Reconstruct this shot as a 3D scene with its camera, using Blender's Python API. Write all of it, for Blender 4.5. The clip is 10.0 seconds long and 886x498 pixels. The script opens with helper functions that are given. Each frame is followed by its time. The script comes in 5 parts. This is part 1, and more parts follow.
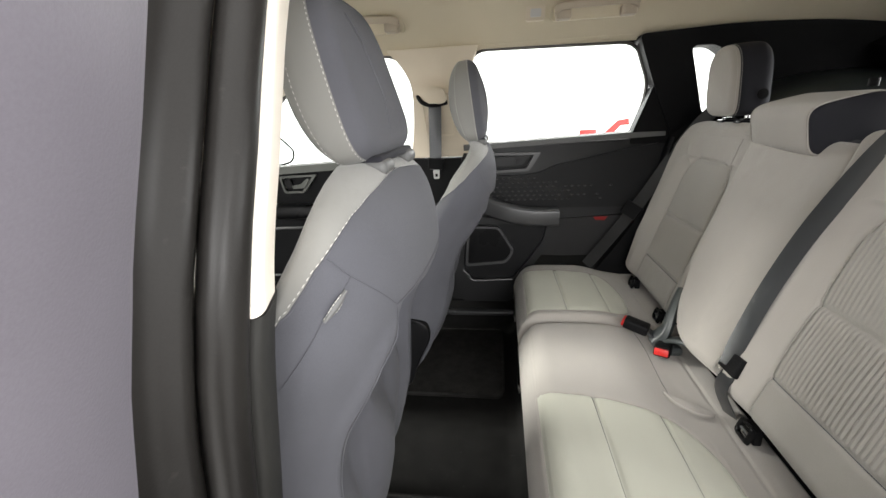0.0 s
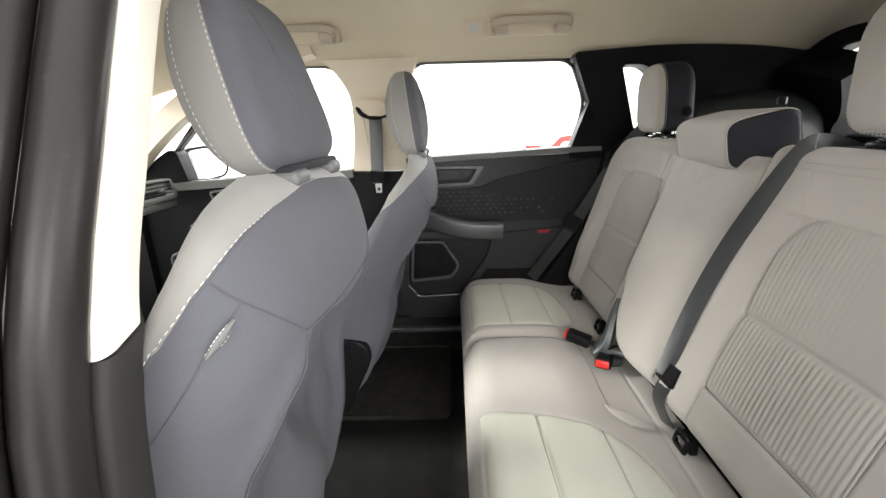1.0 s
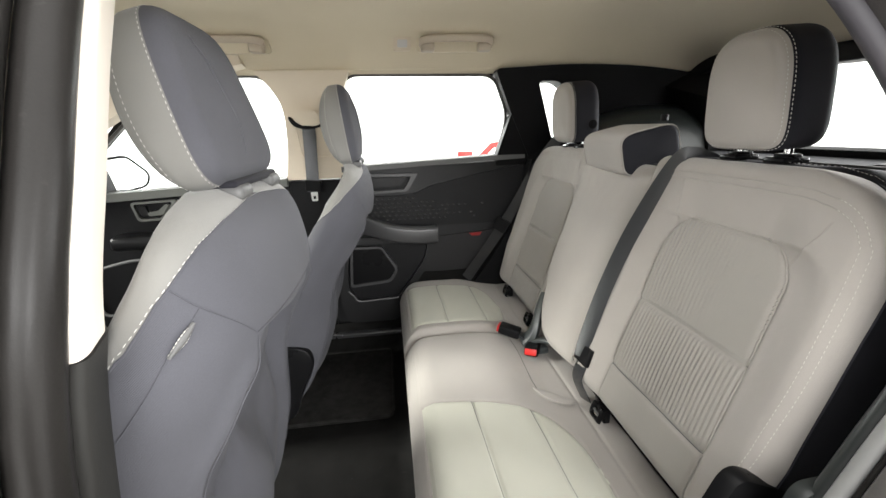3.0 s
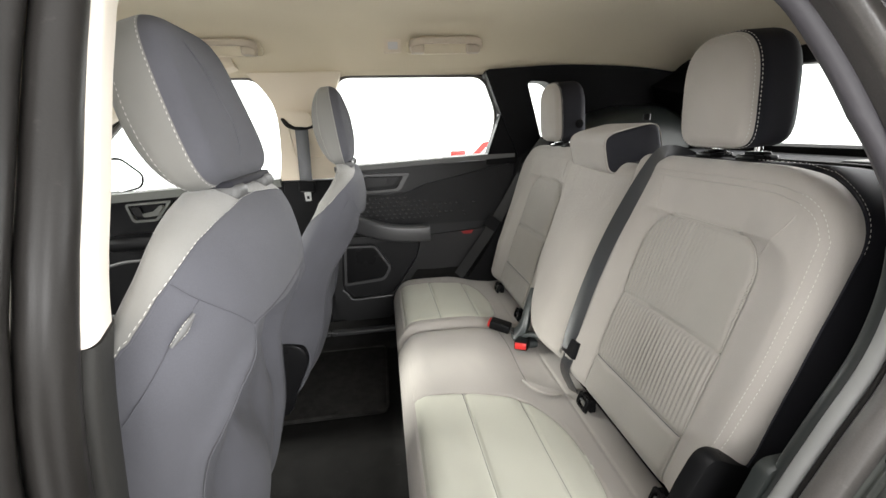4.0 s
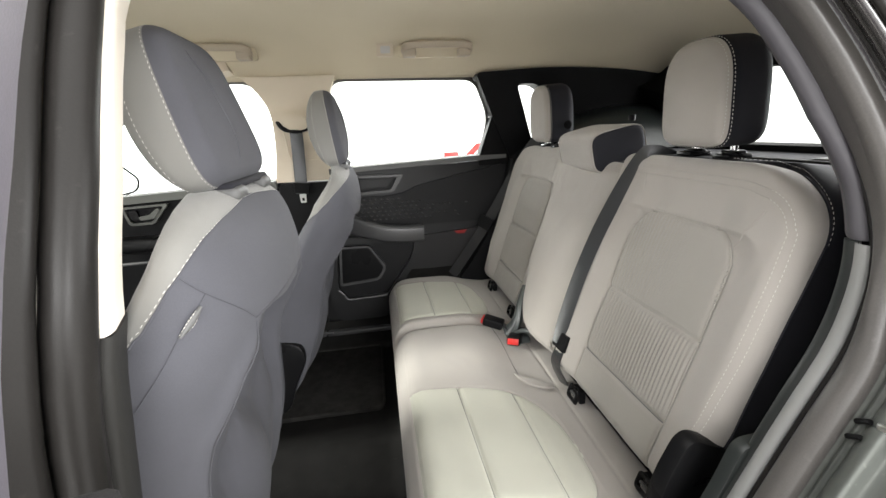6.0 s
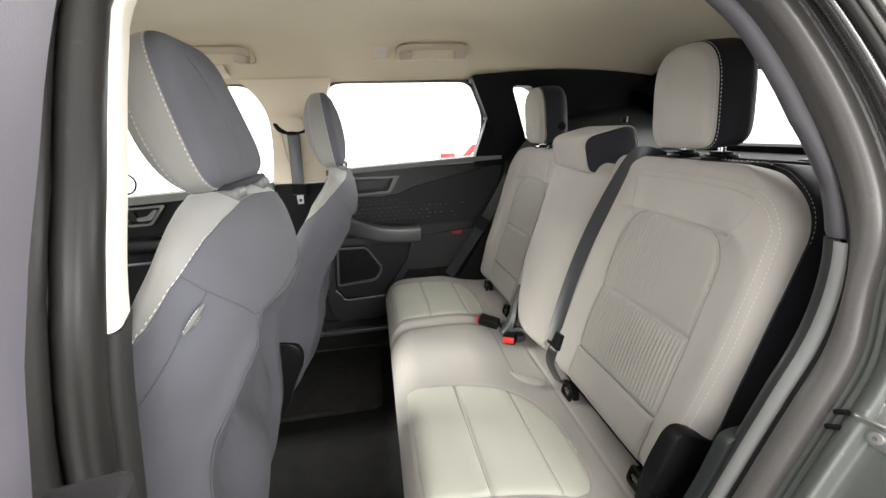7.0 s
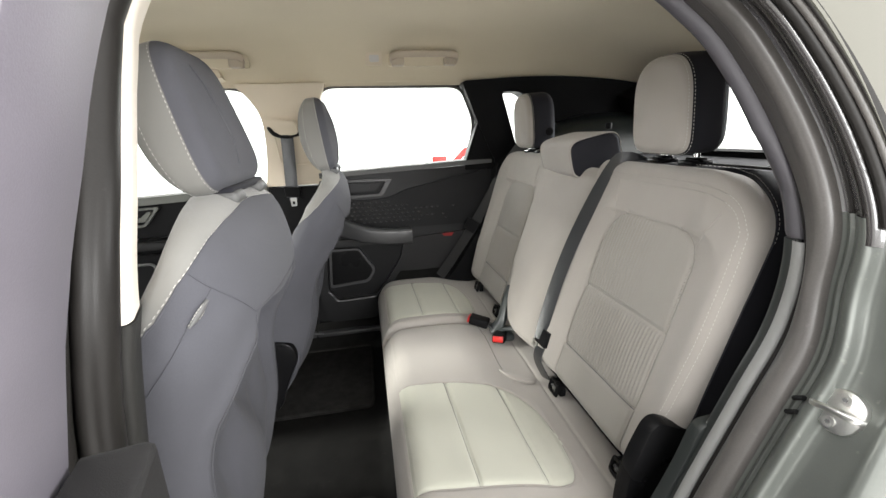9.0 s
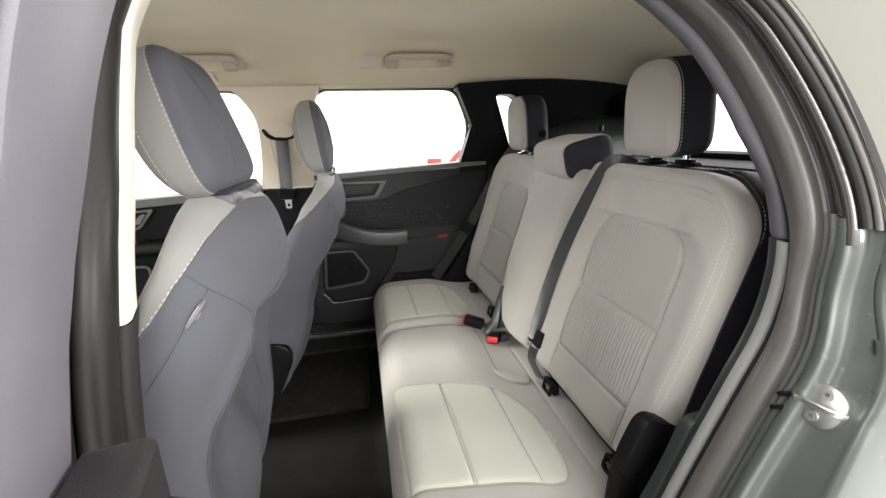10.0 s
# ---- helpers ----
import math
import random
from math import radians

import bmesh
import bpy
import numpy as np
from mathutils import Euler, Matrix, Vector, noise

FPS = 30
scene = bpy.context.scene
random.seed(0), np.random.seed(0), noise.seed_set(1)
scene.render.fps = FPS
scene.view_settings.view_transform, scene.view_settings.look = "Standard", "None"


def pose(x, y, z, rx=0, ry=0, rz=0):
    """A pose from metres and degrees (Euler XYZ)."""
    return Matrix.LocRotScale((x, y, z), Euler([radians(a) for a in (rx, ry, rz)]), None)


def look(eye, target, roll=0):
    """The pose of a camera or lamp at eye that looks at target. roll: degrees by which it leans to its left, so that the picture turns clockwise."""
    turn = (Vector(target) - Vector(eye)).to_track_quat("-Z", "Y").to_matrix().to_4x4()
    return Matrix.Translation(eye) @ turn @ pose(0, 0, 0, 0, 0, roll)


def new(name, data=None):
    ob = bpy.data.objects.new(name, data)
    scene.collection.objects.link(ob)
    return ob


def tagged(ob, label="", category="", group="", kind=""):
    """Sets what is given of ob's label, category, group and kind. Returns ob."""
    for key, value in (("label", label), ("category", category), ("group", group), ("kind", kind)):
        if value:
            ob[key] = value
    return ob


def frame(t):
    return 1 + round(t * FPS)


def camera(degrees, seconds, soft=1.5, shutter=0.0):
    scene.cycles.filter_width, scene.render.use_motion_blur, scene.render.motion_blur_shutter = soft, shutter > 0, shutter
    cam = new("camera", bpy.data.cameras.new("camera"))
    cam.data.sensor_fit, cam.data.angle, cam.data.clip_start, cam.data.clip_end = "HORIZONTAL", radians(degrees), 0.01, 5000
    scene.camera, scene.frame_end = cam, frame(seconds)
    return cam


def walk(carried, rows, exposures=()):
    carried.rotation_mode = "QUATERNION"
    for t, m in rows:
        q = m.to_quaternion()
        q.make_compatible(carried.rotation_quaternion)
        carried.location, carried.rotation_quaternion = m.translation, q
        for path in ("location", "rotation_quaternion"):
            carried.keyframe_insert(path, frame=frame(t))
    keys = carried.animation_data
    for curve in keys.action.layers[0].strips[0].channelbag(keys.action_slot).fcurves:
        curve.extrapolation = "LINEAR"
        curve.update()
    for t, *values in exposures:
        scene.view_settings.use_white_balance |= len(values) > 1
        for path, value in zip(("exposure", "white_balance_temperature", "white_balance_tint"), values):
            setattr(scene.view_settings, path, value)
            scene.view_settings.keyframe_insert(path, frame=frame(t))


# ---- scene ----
cam = camera(93.2, 10.0)
PATH = [
    (0, (0.125, -0.969, 1.334), (-0.151, 0.913, 0.716), -2.8),
    (0.5, (0.158, -0.932, 1.322), (-0.015, 0.974, 0.742), -2.4),
    (1, (0.16, -0.926, 1.323), (0.101, 0.992, 0.762), -1.9),
    (1.5, (0.161, -0.932, 1.323), (0.213, 0.989, 0.771), -1.5),
    (2, (0.162, -0.948, 1.331), (0.302, 0.971, 0.787), -1.5),
    (2.5, (0.161, -0.972, 1.337), (0.363, 0.942, 0.791), -1.5),
    (4, (0.17, -1.024, 1.342), (0.427, 0.881, 0.79), -2.1),
    (4.5, (0.172, -1.037, 1.342), (0.433, 0.867, 0.79), -2.2),
    (5, (0.171, -1.047, 1.341), (0.437, 0.857, 0.79), -2.4),
    (5.5, (0.17, -1.051, 1.342), (0.443, 0.852, 0.793), -2.5),
    (7, (0.17, -1.072, 1.345), (0.466, 0.83, 0.802), -2.6),
    (7.5, (0.17, -1.083, 1.346), (0.471, 0.819, 0.804), -2.6),
    (8, (0.17, -1.093, 1.348), (0.479, 0.808, 0.808), -2.5),
    (8.5, (0.168, -1.099, 1.349), (0.489, 0.801, 0.813), -2.4),
    (9, (0.167, -1.106, 1.35), (0.502, 0.793, 0.818), -2.3),
    (9.5, (0.167, -1.112, 1.351), (0.513, 0.786, 0.823), -2.3),
    (10, (0.167, -1.116, 1.351), (0.525, 0.78, 0.827), -2.3),
]
walk(cam, [(t, look(eye, target, roll)) for t, eye, target, roll in PATH], exposures=[(0.0, 0.06), (0.5, 0.2), (1.5, 0.32), (3.0, 0.26), (8.0, 0.22), (10.0, 0.18)])

# ---- world and light: a white photo booth round the car ----
world = bpy.data.worlds.new("world")
world.use_nodes = True
wn = world.node_tree.nodes
wn["Background"].inputs[0].default_value = (1.0, 0.985, 0.96, 1)
wn["Background"].inputs[1].default_value = 3.1
scene.world = world


def lamp(name, size, watts, eye, target, colour=(1, 1, 1)):
    d = bpy.data.lights.new(name, "AREA")
    d.shape, d.size, d.size_y, d.energy, d.color = "RECTANGLE", size[0], size[1], watts, colour
    ob = new(name, d)
    ob.matrix_world = look(eye, target)
    return ob


lamp("booth_lamp", (5.0, 1.6), 300, (0.3, 5.0, 2.6), (0.3, 0, 0.9))
lamp("booth_lamp", (2.6, 1.4), 220, (1.9, -4.2, 2.1), (0.0, 0.2, 1.0))
lamp("booth_lamp", (2.4, 1.2), 480, (5.2, 0.2, 2.2), (0.4, 0.0, 1.15))
lamp("booth_lamp", (1.8, 1.2), 100, (-0.7, -4.6, 2.5), (0.4, 0.0, 1.0))
lamp("booth_lamp", (2.4, 1.2), 620, (-5.0, 0.3, 3.1), (0.4, 0.1, 0.8), (1.0, 1.0, 0.94))

# ---- materials ----


def material(name, colour, rough=0.8, metal=0.0, vary=0.12, scale=6.0, grain=0.0, grain_scale=400.0, weave=0.0, weave_scale=900.0, coat=0.0, sheen=0.0, spec=0.5, dirt=0.0):
    m = bpy.data.materials.new(name)
    m.use_nodes = True
    nt = m.node_tree
    b = nt.nodes["Principled BSDF"]
    b.inputs["Roughness"].default_value = rough
    b.inputs["Metallic"].default_value = metal
    b.inputs["Coat Weight"].default_value = coat
    b.inputs["Sheen Weight"].default_value = sheen
    b.inputs["Specular IOR Level"].default_value = spec
    tc = nt.nodes.new("ShaderNodeTexCoord")
    n1 = nt.nodes.new("ShaderNodeTexNoise")
    n1.inputs["Scale"].default_value, n1.inputs["Detail"].default_value = scale, 5
    n2 = nt.nodes.new("ShaderNodeTexNoise")
    n2.inputs["Scale"].default_value, n2.inputs["Detail"].default_value = grain_scale, 3
    nt.links.new(tc.outputs["Object"], n1.inputs["Vector"])
    nt.links.new(tc.outputs["Object"], n2.inputs["Vector"])
    add = nt.nodes.new("ShaderNodeMath")
    add.operation = "MULTIPLY_ADD"
    nt.links.new(n2.outputs["Fac"], add.inputs[0])
    add.inputs[1].default_value = 0.6
    nt.links.new(n1.outputs["Fac"], add.inputs[2])
    ramp = nt.nodes.new("ShaderNodeValToRGB")
    ramp.color_ramp.elements[0].position, ramp.color_ramp.elements[1].position = 0.45, 1.1
    ramp.color_ramp.elements[1].position = 1.0
    lo = [max(0.0, c * (1 - vary)) for c in colour]
    hi = [min(1.0, c * (1 + vary)) for c in colour]
    ramp.color_ramp.elements[0].color, ramp.color_ramp.elements[1].color = (*lo, 1), (*hi, 1)
    nt.links.new(add.outputs[0], ramp.inputs["Fac"])
    last = ramp.outputs["Color"]
    if dirt:
        n3 = nt.nodes.new("ShaderNodeTexNoise")
        n3.inputs["Scale"].default_value, n3.inputs["Detail"].default_value = 90, 8
        nt.links.new(tc.outputs["Object"], n3.inputs["Vector"])
        r3 = nt.nodes.new("ShaderNodeValToRGB")
        r3.color_ramp.elements[0].position, r3.color_ramp.elements[1].position = 0.66, 0.74
        nt.links.new(n3.outputs["Fac"], r3.inputs["Fac"])
        mix = nt.nodes.new("ShaderNodeMix")
        mix.data_type = "RGBA"
        mix.inputs["B"].default_value = (0.45, 0.43, 0.4, 1)
        mul = nt.nodes.new("ShaderNodeMath")
        mul.operation = "MULTIPLY"
        mul.inputs[1].default_value = dirt
        nt.links.new(r3.outputs["Color"], mul.inputs[0])
        nt.links.new(mul.outputs[0], mix.inputs["Factor"])
        nt.links.new(last, mix.inputs["A"])
        last = mix.outputs["Result"]
    nt.links.new(last, b.inputs["Base Color"])
    rr = nt.nodes.new("ShaderNodeMapRange")
    rr.inputs["To Min"].default_value, rr.inputs["To Max"].default_value = max(0.03, rough - 0.08), min(1, rough + 0.08)
    nt.links.new(n1.outputs["Fac"], rr.inputs["Value"])
    nt.links.new(rr.outputs["Result"], b.inputs["Roughness"])
    height = None
    if grain:
        height = n2.outputs["Fac"]
    if weave:
        w = nt.nodes.new("ShaderNodeTexWave")
        w.wave_type, w.bands_direction = "BANDS", "DIAGONAL"
        w.inputs["Scale"].default_value, w.inputs["Distortion"].default_value = weave_scale / 6.283, 1.5
        w.inputs["Detail Scale"].default_value = 3
        nt.links.new(tc.outputs["Object"], w.inputs["Vector"])
        if height:
            s = nt.nodes.new("ShaderNodeMath")
            s.operation = "ADD"
            nt.links.new(height, s.inputs[0])
            nt.links.new(w.outputs["Fac"], s.inputs[1])
            height = s.outputs[0]
        else:
            height = w.outputs["Fac"]
    if height:
        bump = nt.nodes.new("ShaderNodeBump")
        bump.inputs["Strength"].default_value = max(grain, weave)
        bump.inputs["Distance"].default_value = 0.001
        nt.links.new(height, bump.inputs["Height"])
        nt.links.new(bump.outputs["Normal"], b.inputs["Normal"])
    return m


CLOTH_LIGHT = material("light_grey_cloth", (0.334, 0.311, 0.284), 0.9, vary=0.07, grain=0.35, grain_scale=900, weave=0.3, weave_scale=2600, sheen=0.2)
# greenish cushion cloth, colour raised in place of light the lamps don't bring
CLOTH_INSERT_LIT = material("lit_greenish_grey_cloth", (0.450, 0.450, 0.380), 0.9, vary=0.07, grain=0.35, grain_scale=900, weave=0.3, weave_scale=2600, sheen=0.2)
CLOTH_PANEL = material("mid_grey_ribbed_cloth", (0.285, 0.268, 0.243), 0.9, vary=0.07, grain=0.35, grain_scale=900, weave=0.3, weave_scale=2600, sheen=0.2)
CLOTH_DARK = material("dark_grey_cloth", (0.066, 0.0665, 0.076), 0.92, vary=0.14, grain=0.4, grain_scale=700, weave=0.35, weave_scale=2200, sheen=0.04, spec=0.2)
CLOTH_BLACK = material("black_cloth", (0.014, 0.014, 0.018), 0.85, vary=0.15, grain=0.3, grain_scale=800, sheen=0.02, spec=0.2)
PLASTIC_BLACK = material("black_grained_plastic", (0.006, 0.006, 0.0065), 0.5, vary=0.2, grain=0.4, grain_scale=1400, spec=0.10)
PLASTIC_SATIN = material("satin_dark_plastic", (0.006, 0.006, 0.0064), 0.28, vary=0.15, grain=0.12, grain_scale=1400, spec=0.13)
PLASTIC_GREY = material("mid_grey_plastic", (0.085, 0.085, 0.084), 0.5, vary=0.1, grain=0.4, grain_scale=1400, spec=0.4)
PLASTIC_TAN = material("tan_plastic", (0.43, 0.37, 0.295), 0.55, vary=0.05, grain=0.3, grain_scale=1200)
# light grey cloth of the front seats, colour halved to offset too much light
CLOTH_FRONT_SHADED = material("shaded_light_grey_cloth", (0.168, 0.165, 0.154), 0.9, vary=0.07, grain=0.35, grain_scale=900, weave=0.3, weave_scale=2600, sheen=0.2)
PLASTIC_BEIGE = material("beige_plastic", (0.62, 0.54, 0.43), 0.55, vary=0.05, grain=0.3, grain_scale=1200)
# beige plastic lightened so the near pillar looks overexposed
PLASTIC_BEIGE_LIT = material("lit_beige_plastic", (0.74, 0.68, 0.60), 0.5, vary=0.04, grain=0.3, grain_scale=1200)
HEADLINER = material("beige_headliner_felt", (0.62, 0.55, 0.42), 0.95, vary=0.06, scale=3, grain=0.4, grain_scale=1100, sheen=0.15)
CARPET = material("black_carpet", (0.008, 0.0078, 0.0074), 0.97, vary=0.35, scale=25, grain=1.0, grain_scale=600, dirt=0.03, spec=0.1)
MAT = material("black_floor_mat", (0.017, 0.0165, 0.0155), 0.95, vary=0.55, scale=30, grain=1.0, grain_scale=700, dirt=0.04, spec=0.1)
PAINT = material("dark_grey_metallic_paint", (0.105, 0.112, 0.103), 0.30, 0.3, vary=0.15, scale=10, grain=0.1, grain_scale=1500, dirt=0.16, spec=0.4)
# the body paint again, its colour darkened to put shade on the upper jamb
PAINT_SHADED = material("shaded_metallic_paint", (0.022, 0.020, 0.019), 0.24, vary=0.15, scale=10, grain=0.06, grain_scale=1500, dirt=0.05, spec=0.5, coat=0.8)
SASH = material("grey_satin_door_frame", (0.108, 0.100, 0.117), 0.42, 0.0, vary=0.12, scale=9, grain=0.10, grain_scale=900)
PLASTIC_MID = material("dark_grey_satin_plastic", (0.006, 0.006, 0.0064), 0.34, vary=0.12, grain=0.15, grain_scale=1400, spec=0.09)
PLASTIC_DULL = material("dull_black_plastic", (0.024, 0.0235, 0.022), 0.6, vary=0.2, grain=0.4, grain_scale=1400, spec=0.2)
TRIM_DOOR = material("grained_grey_door_plastic", (0.018, 0.0175, 0.018), 0.5, vary=0.1, grain=0.5, grain_scale=1400, spec=0.2)
TRIM_MID = material("soft_grey_trim", (0.085, 0.088, 0.08), 0.55, vary=0.08, grain=0.3, grain_scale=1400, spec=0.4)
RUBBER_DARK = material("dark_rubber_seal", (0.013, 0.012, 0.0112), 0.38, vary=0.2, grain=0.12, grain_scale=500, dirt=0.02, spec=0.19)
TRIM_PURPLE = material("purplish_grey_plastic", (0.050, 0.047, 0.053), 0.5, vary=0.08, grain=0.3, grain_scale=1400, spec=0.4)
TRIM_PALE = material("pale_grey_plastic", (0.20, 0.20, 0.195), 0.45, vary=0.06, grain=0.2, grain_scale=1400)
# opaque pane colour standing in for the booth's reflection in the glass
QUARTER_REFLECTION = material("painted_glass_reflection", (0.10, 0.098, 0.084), 0.28, vary=0.03, spec=0.12)
RUBBER = material("grey_rubber_seal", (0.075, 0.070, 0.066), 0.31, vary=0.2, grain=0.12, grain_scale=500, dirt=0.05)
WEBBING = material("black_belt_webbing", (0.013, 0.015, 0.018), 0.30, vary=0.1, spec=0.9, coat=0.3, weave=0.3, weave_scale=3000)
STITCH = material("white_thread", (0.62, 0.60, 0.56), 0.8, vary=0.05)
METAL = material("zinc_plated_steel", (0.62, 0.62, 0.6), 0.32, 1.0, vary=0.1, grain=0.1)
CHROME = material("bright_chrome", (0.8, 0.8, 0.8), 0.12, 1.0, vary=0.03)
RED_DARK = material("dark_red_reflector", (0.20, 0.008, 0.008), 0.3, vary=0.08)
WEBBING_BLACK = material("deep_black_webbing", (0.012, 0.012, 0.013), 0.45, vary=0.1, weave=0.3, weave_scale=3000)
BOOT = material("grey_green_boot_plastic", (0.016, 0.019, 0.018), 0.36, vary=0.1, grain=0.1, grain_scale=1400)
BOOT_GREY = material("slate_grey_plastic", (0.050, 0.056, 0.056), 0.36, vary=0.1, grain=0.1, grain_scale=1400)
# satin black plastic with a raised base colour, painting in highlights on edges
EDGE_HIGHLIGHT = material("highlight_satin_plastic", (0.036, 0.036, 0.037), 0.36, vary=0.1, grain=0.15, grain_scale=1400, spec=0.5)
DOOR_SATIN = material("satin_black_door_plastic", (0.0125, 0.0125, 0.013), 0.40, vary=0.15, grain=0.3, grain_scale=1400, spec=0.25)
DOOR_INSERT = material("grained_black_door_insert", (0.007, 0.007, 0.0075), 0.46, vary=0.15, grain=0.5, grain_scale=1400, spec=0.17)
RED = material("red_plastic", (0.50, 0.018, 0.015), 0.4, vary=0.08)
FLOOR = material("grey_booth_floor", (0.58, 0.57, 0.555), 0.6, vary=0.06, scale=1.5, grain=0.1)
MIRROR = material("mirror_glass", (0.9, 0.9, 0.9), 0.03, 1.0, vary=0.01)
LENS = material("frosted_lamp_lens", (0.55, 0.54, 0.53), 0.3, vary=0.03)

GLASS = bpy.data.materials.new("window_glass")
GLASS.use_nodes = True
gn = GLASS.node_tree
gn.nodes.clear()
g_out, g_mix = gn.nodes.new("ShaderNodeOutputMaterial"), gn.nodes.new("ShaderNodeMixShader")
g_tr, g_gl, g_fr = gn.nodes.new("ShaderNodeBsdfTransparent"), gn.nodes.new("ShaderNodeBsdfGlossy"), gn.nodes.new("ShaderNodeValue")
g_tr.inputs["Color"].default_value = (0.95, 0.97, 0.96, 1)
g_gl.inputs["Roughness"].default_value = 0.03
g_fr.outputs[0].default_value = 0.05
gn.links.new(g_fr.outputs[0], g_mix.inputs[0])
gn.links.new(g_tr.outputs[0], g_mix.inputs[1])
gn.links.new(g_gl.outputs[0], g_mix.inputs[2])
gn.links.new(g_mix.outputs[0], g_out.inputs[0])

# ---- mesh helpers ----


def mesh_of(verts, faces, smooth=True):
    me = bpy.data.meshes.new("mesh")
    me.from_pydata([tuple(v) for v in verts], [], faces)
    me.validate()
    me.update()
    if smooth:
        me.polygons.foreach_set("use_smooth", [True] * len(me.polygons))
    return me


def thing(name, place, label, category, group="", kind=""):
    ob = new(name)
    ob.empty_display_size = 0.05
    ob.location = place
    return tagged(ob, label, category, group, kind)


def origin_of(ob):
    p = Vector(ob.location)
    while ob.parent:
        ob = ob.parent
        p += ob.location
    return p


def part(name, data, mat, parent=None, label="", smooth=True, clean=True):
    """Link a mesh or bmesh, given in world coordinates, as one object under parent."""
    if isinstance(data, bmesh.types.BMesh):
        me = bpy.data.meshes.new(name)
        if clean:
            bmesh.ops.recalc_face_normals(data, faces=data.faces)
        data.to_mesh(me)
        data.free()
        if smooth:
            me.polygons.foreach_set("use_smooth", [True] * len(me.polygons))
            me.set_sharp_from_angle(angle=radians(40))
    else:
        me = data
    me.materials.clear()
    me.materials.append(mat)
    ob = new(name, me)
    if parent is not None:
        me.transform(Matrix.Translation(-origin_of(parent)))
        ob.parent = parent
    if label:
        ob["label"] = label
    return ob


def alone(name, data, mat, label, category="", kind="", group="", smooth=True):
    ob = part(name, data, mat, None, label, smooth)
    return tagged(ob, label, category, group, kind)


def join(*bms):
    out = bmesh.new()
    for b in bms:
        me = bpy.data.meshes.new("tmp")
        b.to_mesh(me)
        b.free()
        out.from_mesh(me)
        bpy.data.meshes.remove(me)
    return out


def box(x0, x1, y0, y1, z0, z1, bevel=0.004, segments=2, m=None):
    bm = bmesh.new()
    bmesh.ops.create_cube(bm, size=1)
    for v in bm.verts:
        v.co = ((x0 + x1) / 2 + v.co.x * (x1 - x0), (y0 + y1) / 2 + v.co.y * (y1 - y0), (z0 + z1) / 2 + v.co.z * (z1 - z0))
    if bevel:
        bmesh.ops.bevel(bm, geom=bm.edges[:], offset=bevel, segments=segments, affect="EDGES", profile=0.5)
    if m is not None:
        bm.transform(m)
    return bm


def smooth_line(pts, n=8, closed=False):
    """Catmull-Rom line through the points."""
    p = [Vector(q) for q in pts]
    out, count = [], len(p)
    for i in range(count if closed else count - 1):
        a = p[(i - 1) % count] if closed or i else p[0] * 2 - p[1]
        b, c = p[i], p[(i + 1) % count]
        d = p[(i + 2) % count] if closed or i + 2 < count else c * 2 - b
        for k in range(n):
            t = k / n
            out.append(0.5 * ((2 * b) + (c - a) * t + (2 * a - 5 * b + 4 * c - d) * t * t + (3 * b - a - 3 * c + d) * t**3))
    if not closed:
        out.append(p[-1])
    return out


def sweep(path, profile, up=(0, 0, 1), closed_path=False, caps=True, closed_profile=True):
    """Sweep a 2D profile (side, up) along a path with a fixed up hint."""
    path = [Vector(p) for p in path]
    up, bm, rings, n = Vector(up), bmesh.new(), [], len(path)
    for i, p in enumerate(path):
        a = path[(i - 1) % n] if closed_path or i else p
        b = path[(i + 1) % n] if closed_path or i + 1 < n else p
        t = (b - a).normalized()
        s = t.cross(up)
        s = s.normalized() if s.length > 1e-6 else Vector((1, 0, 0))
        w = s.cross(t).normalized()
        pr = profile(i / max(1, n - 1)) if callable(profile) else profile
        rings.append([bm.verts.new(p + s * q[0] + w * q[1]) for q in pr])
    k = len(rings[0])
    for i in range(n if closed_path else n - 1):
        r0, r1 = rings[i], rings[(i + 1) % n]
        for j in range(k if closed_profile else k - 1):
            bm.faces.new((r0[j], r0[(j + 1) % k], r1[(j + 1) % k], r1[j]))
    if caps and closed_profile and not closed_path:
        bm.faces.new(rings[0])
        bm.faces.new(rings[-1][::-1])
    return bm


def circle(r, n=10, rx=None):
    return [(r * math.cos(2 * math.pi * i / n), (rx or r) * math.sin(2 * math.pi * i / n)) for i in range(n)]


def flat(w, h):
    return [(-w / 2, -h / 2), (w / 2, -h / 2), (w / 2, h / 2), (-w / 2, h / 2)]


def round_poly(pts, r, n=5):
    """Round the corners of a 2D polygon; r is one radius or one per corner."""
    out, c = [], len(pts)
    for i in range(c):
        p, a, b = Vector(pts[i]), Vector(pts[i - 1]), Vector(pts[(i + 1) % c])
        rr = r[i] if isinstance(r, (list, tuple)) else r
        da, db = (a - p), (b - p)
        ra, rb = min(rr, da.length * 0.45), min(rr, db.length * 0.45)
        if rr <= 0:
            out.append(tuple(p))
            continue
        q0, q1 = p + da.normalized() * ra, p + db.normalized() * rb
        for k in range(n + 1):
            t = k / n
            out.append(tuple(q0 * (1 - t) ** 2 + p * 2 * t * (1 - t) + q1 * t * t))
    return out


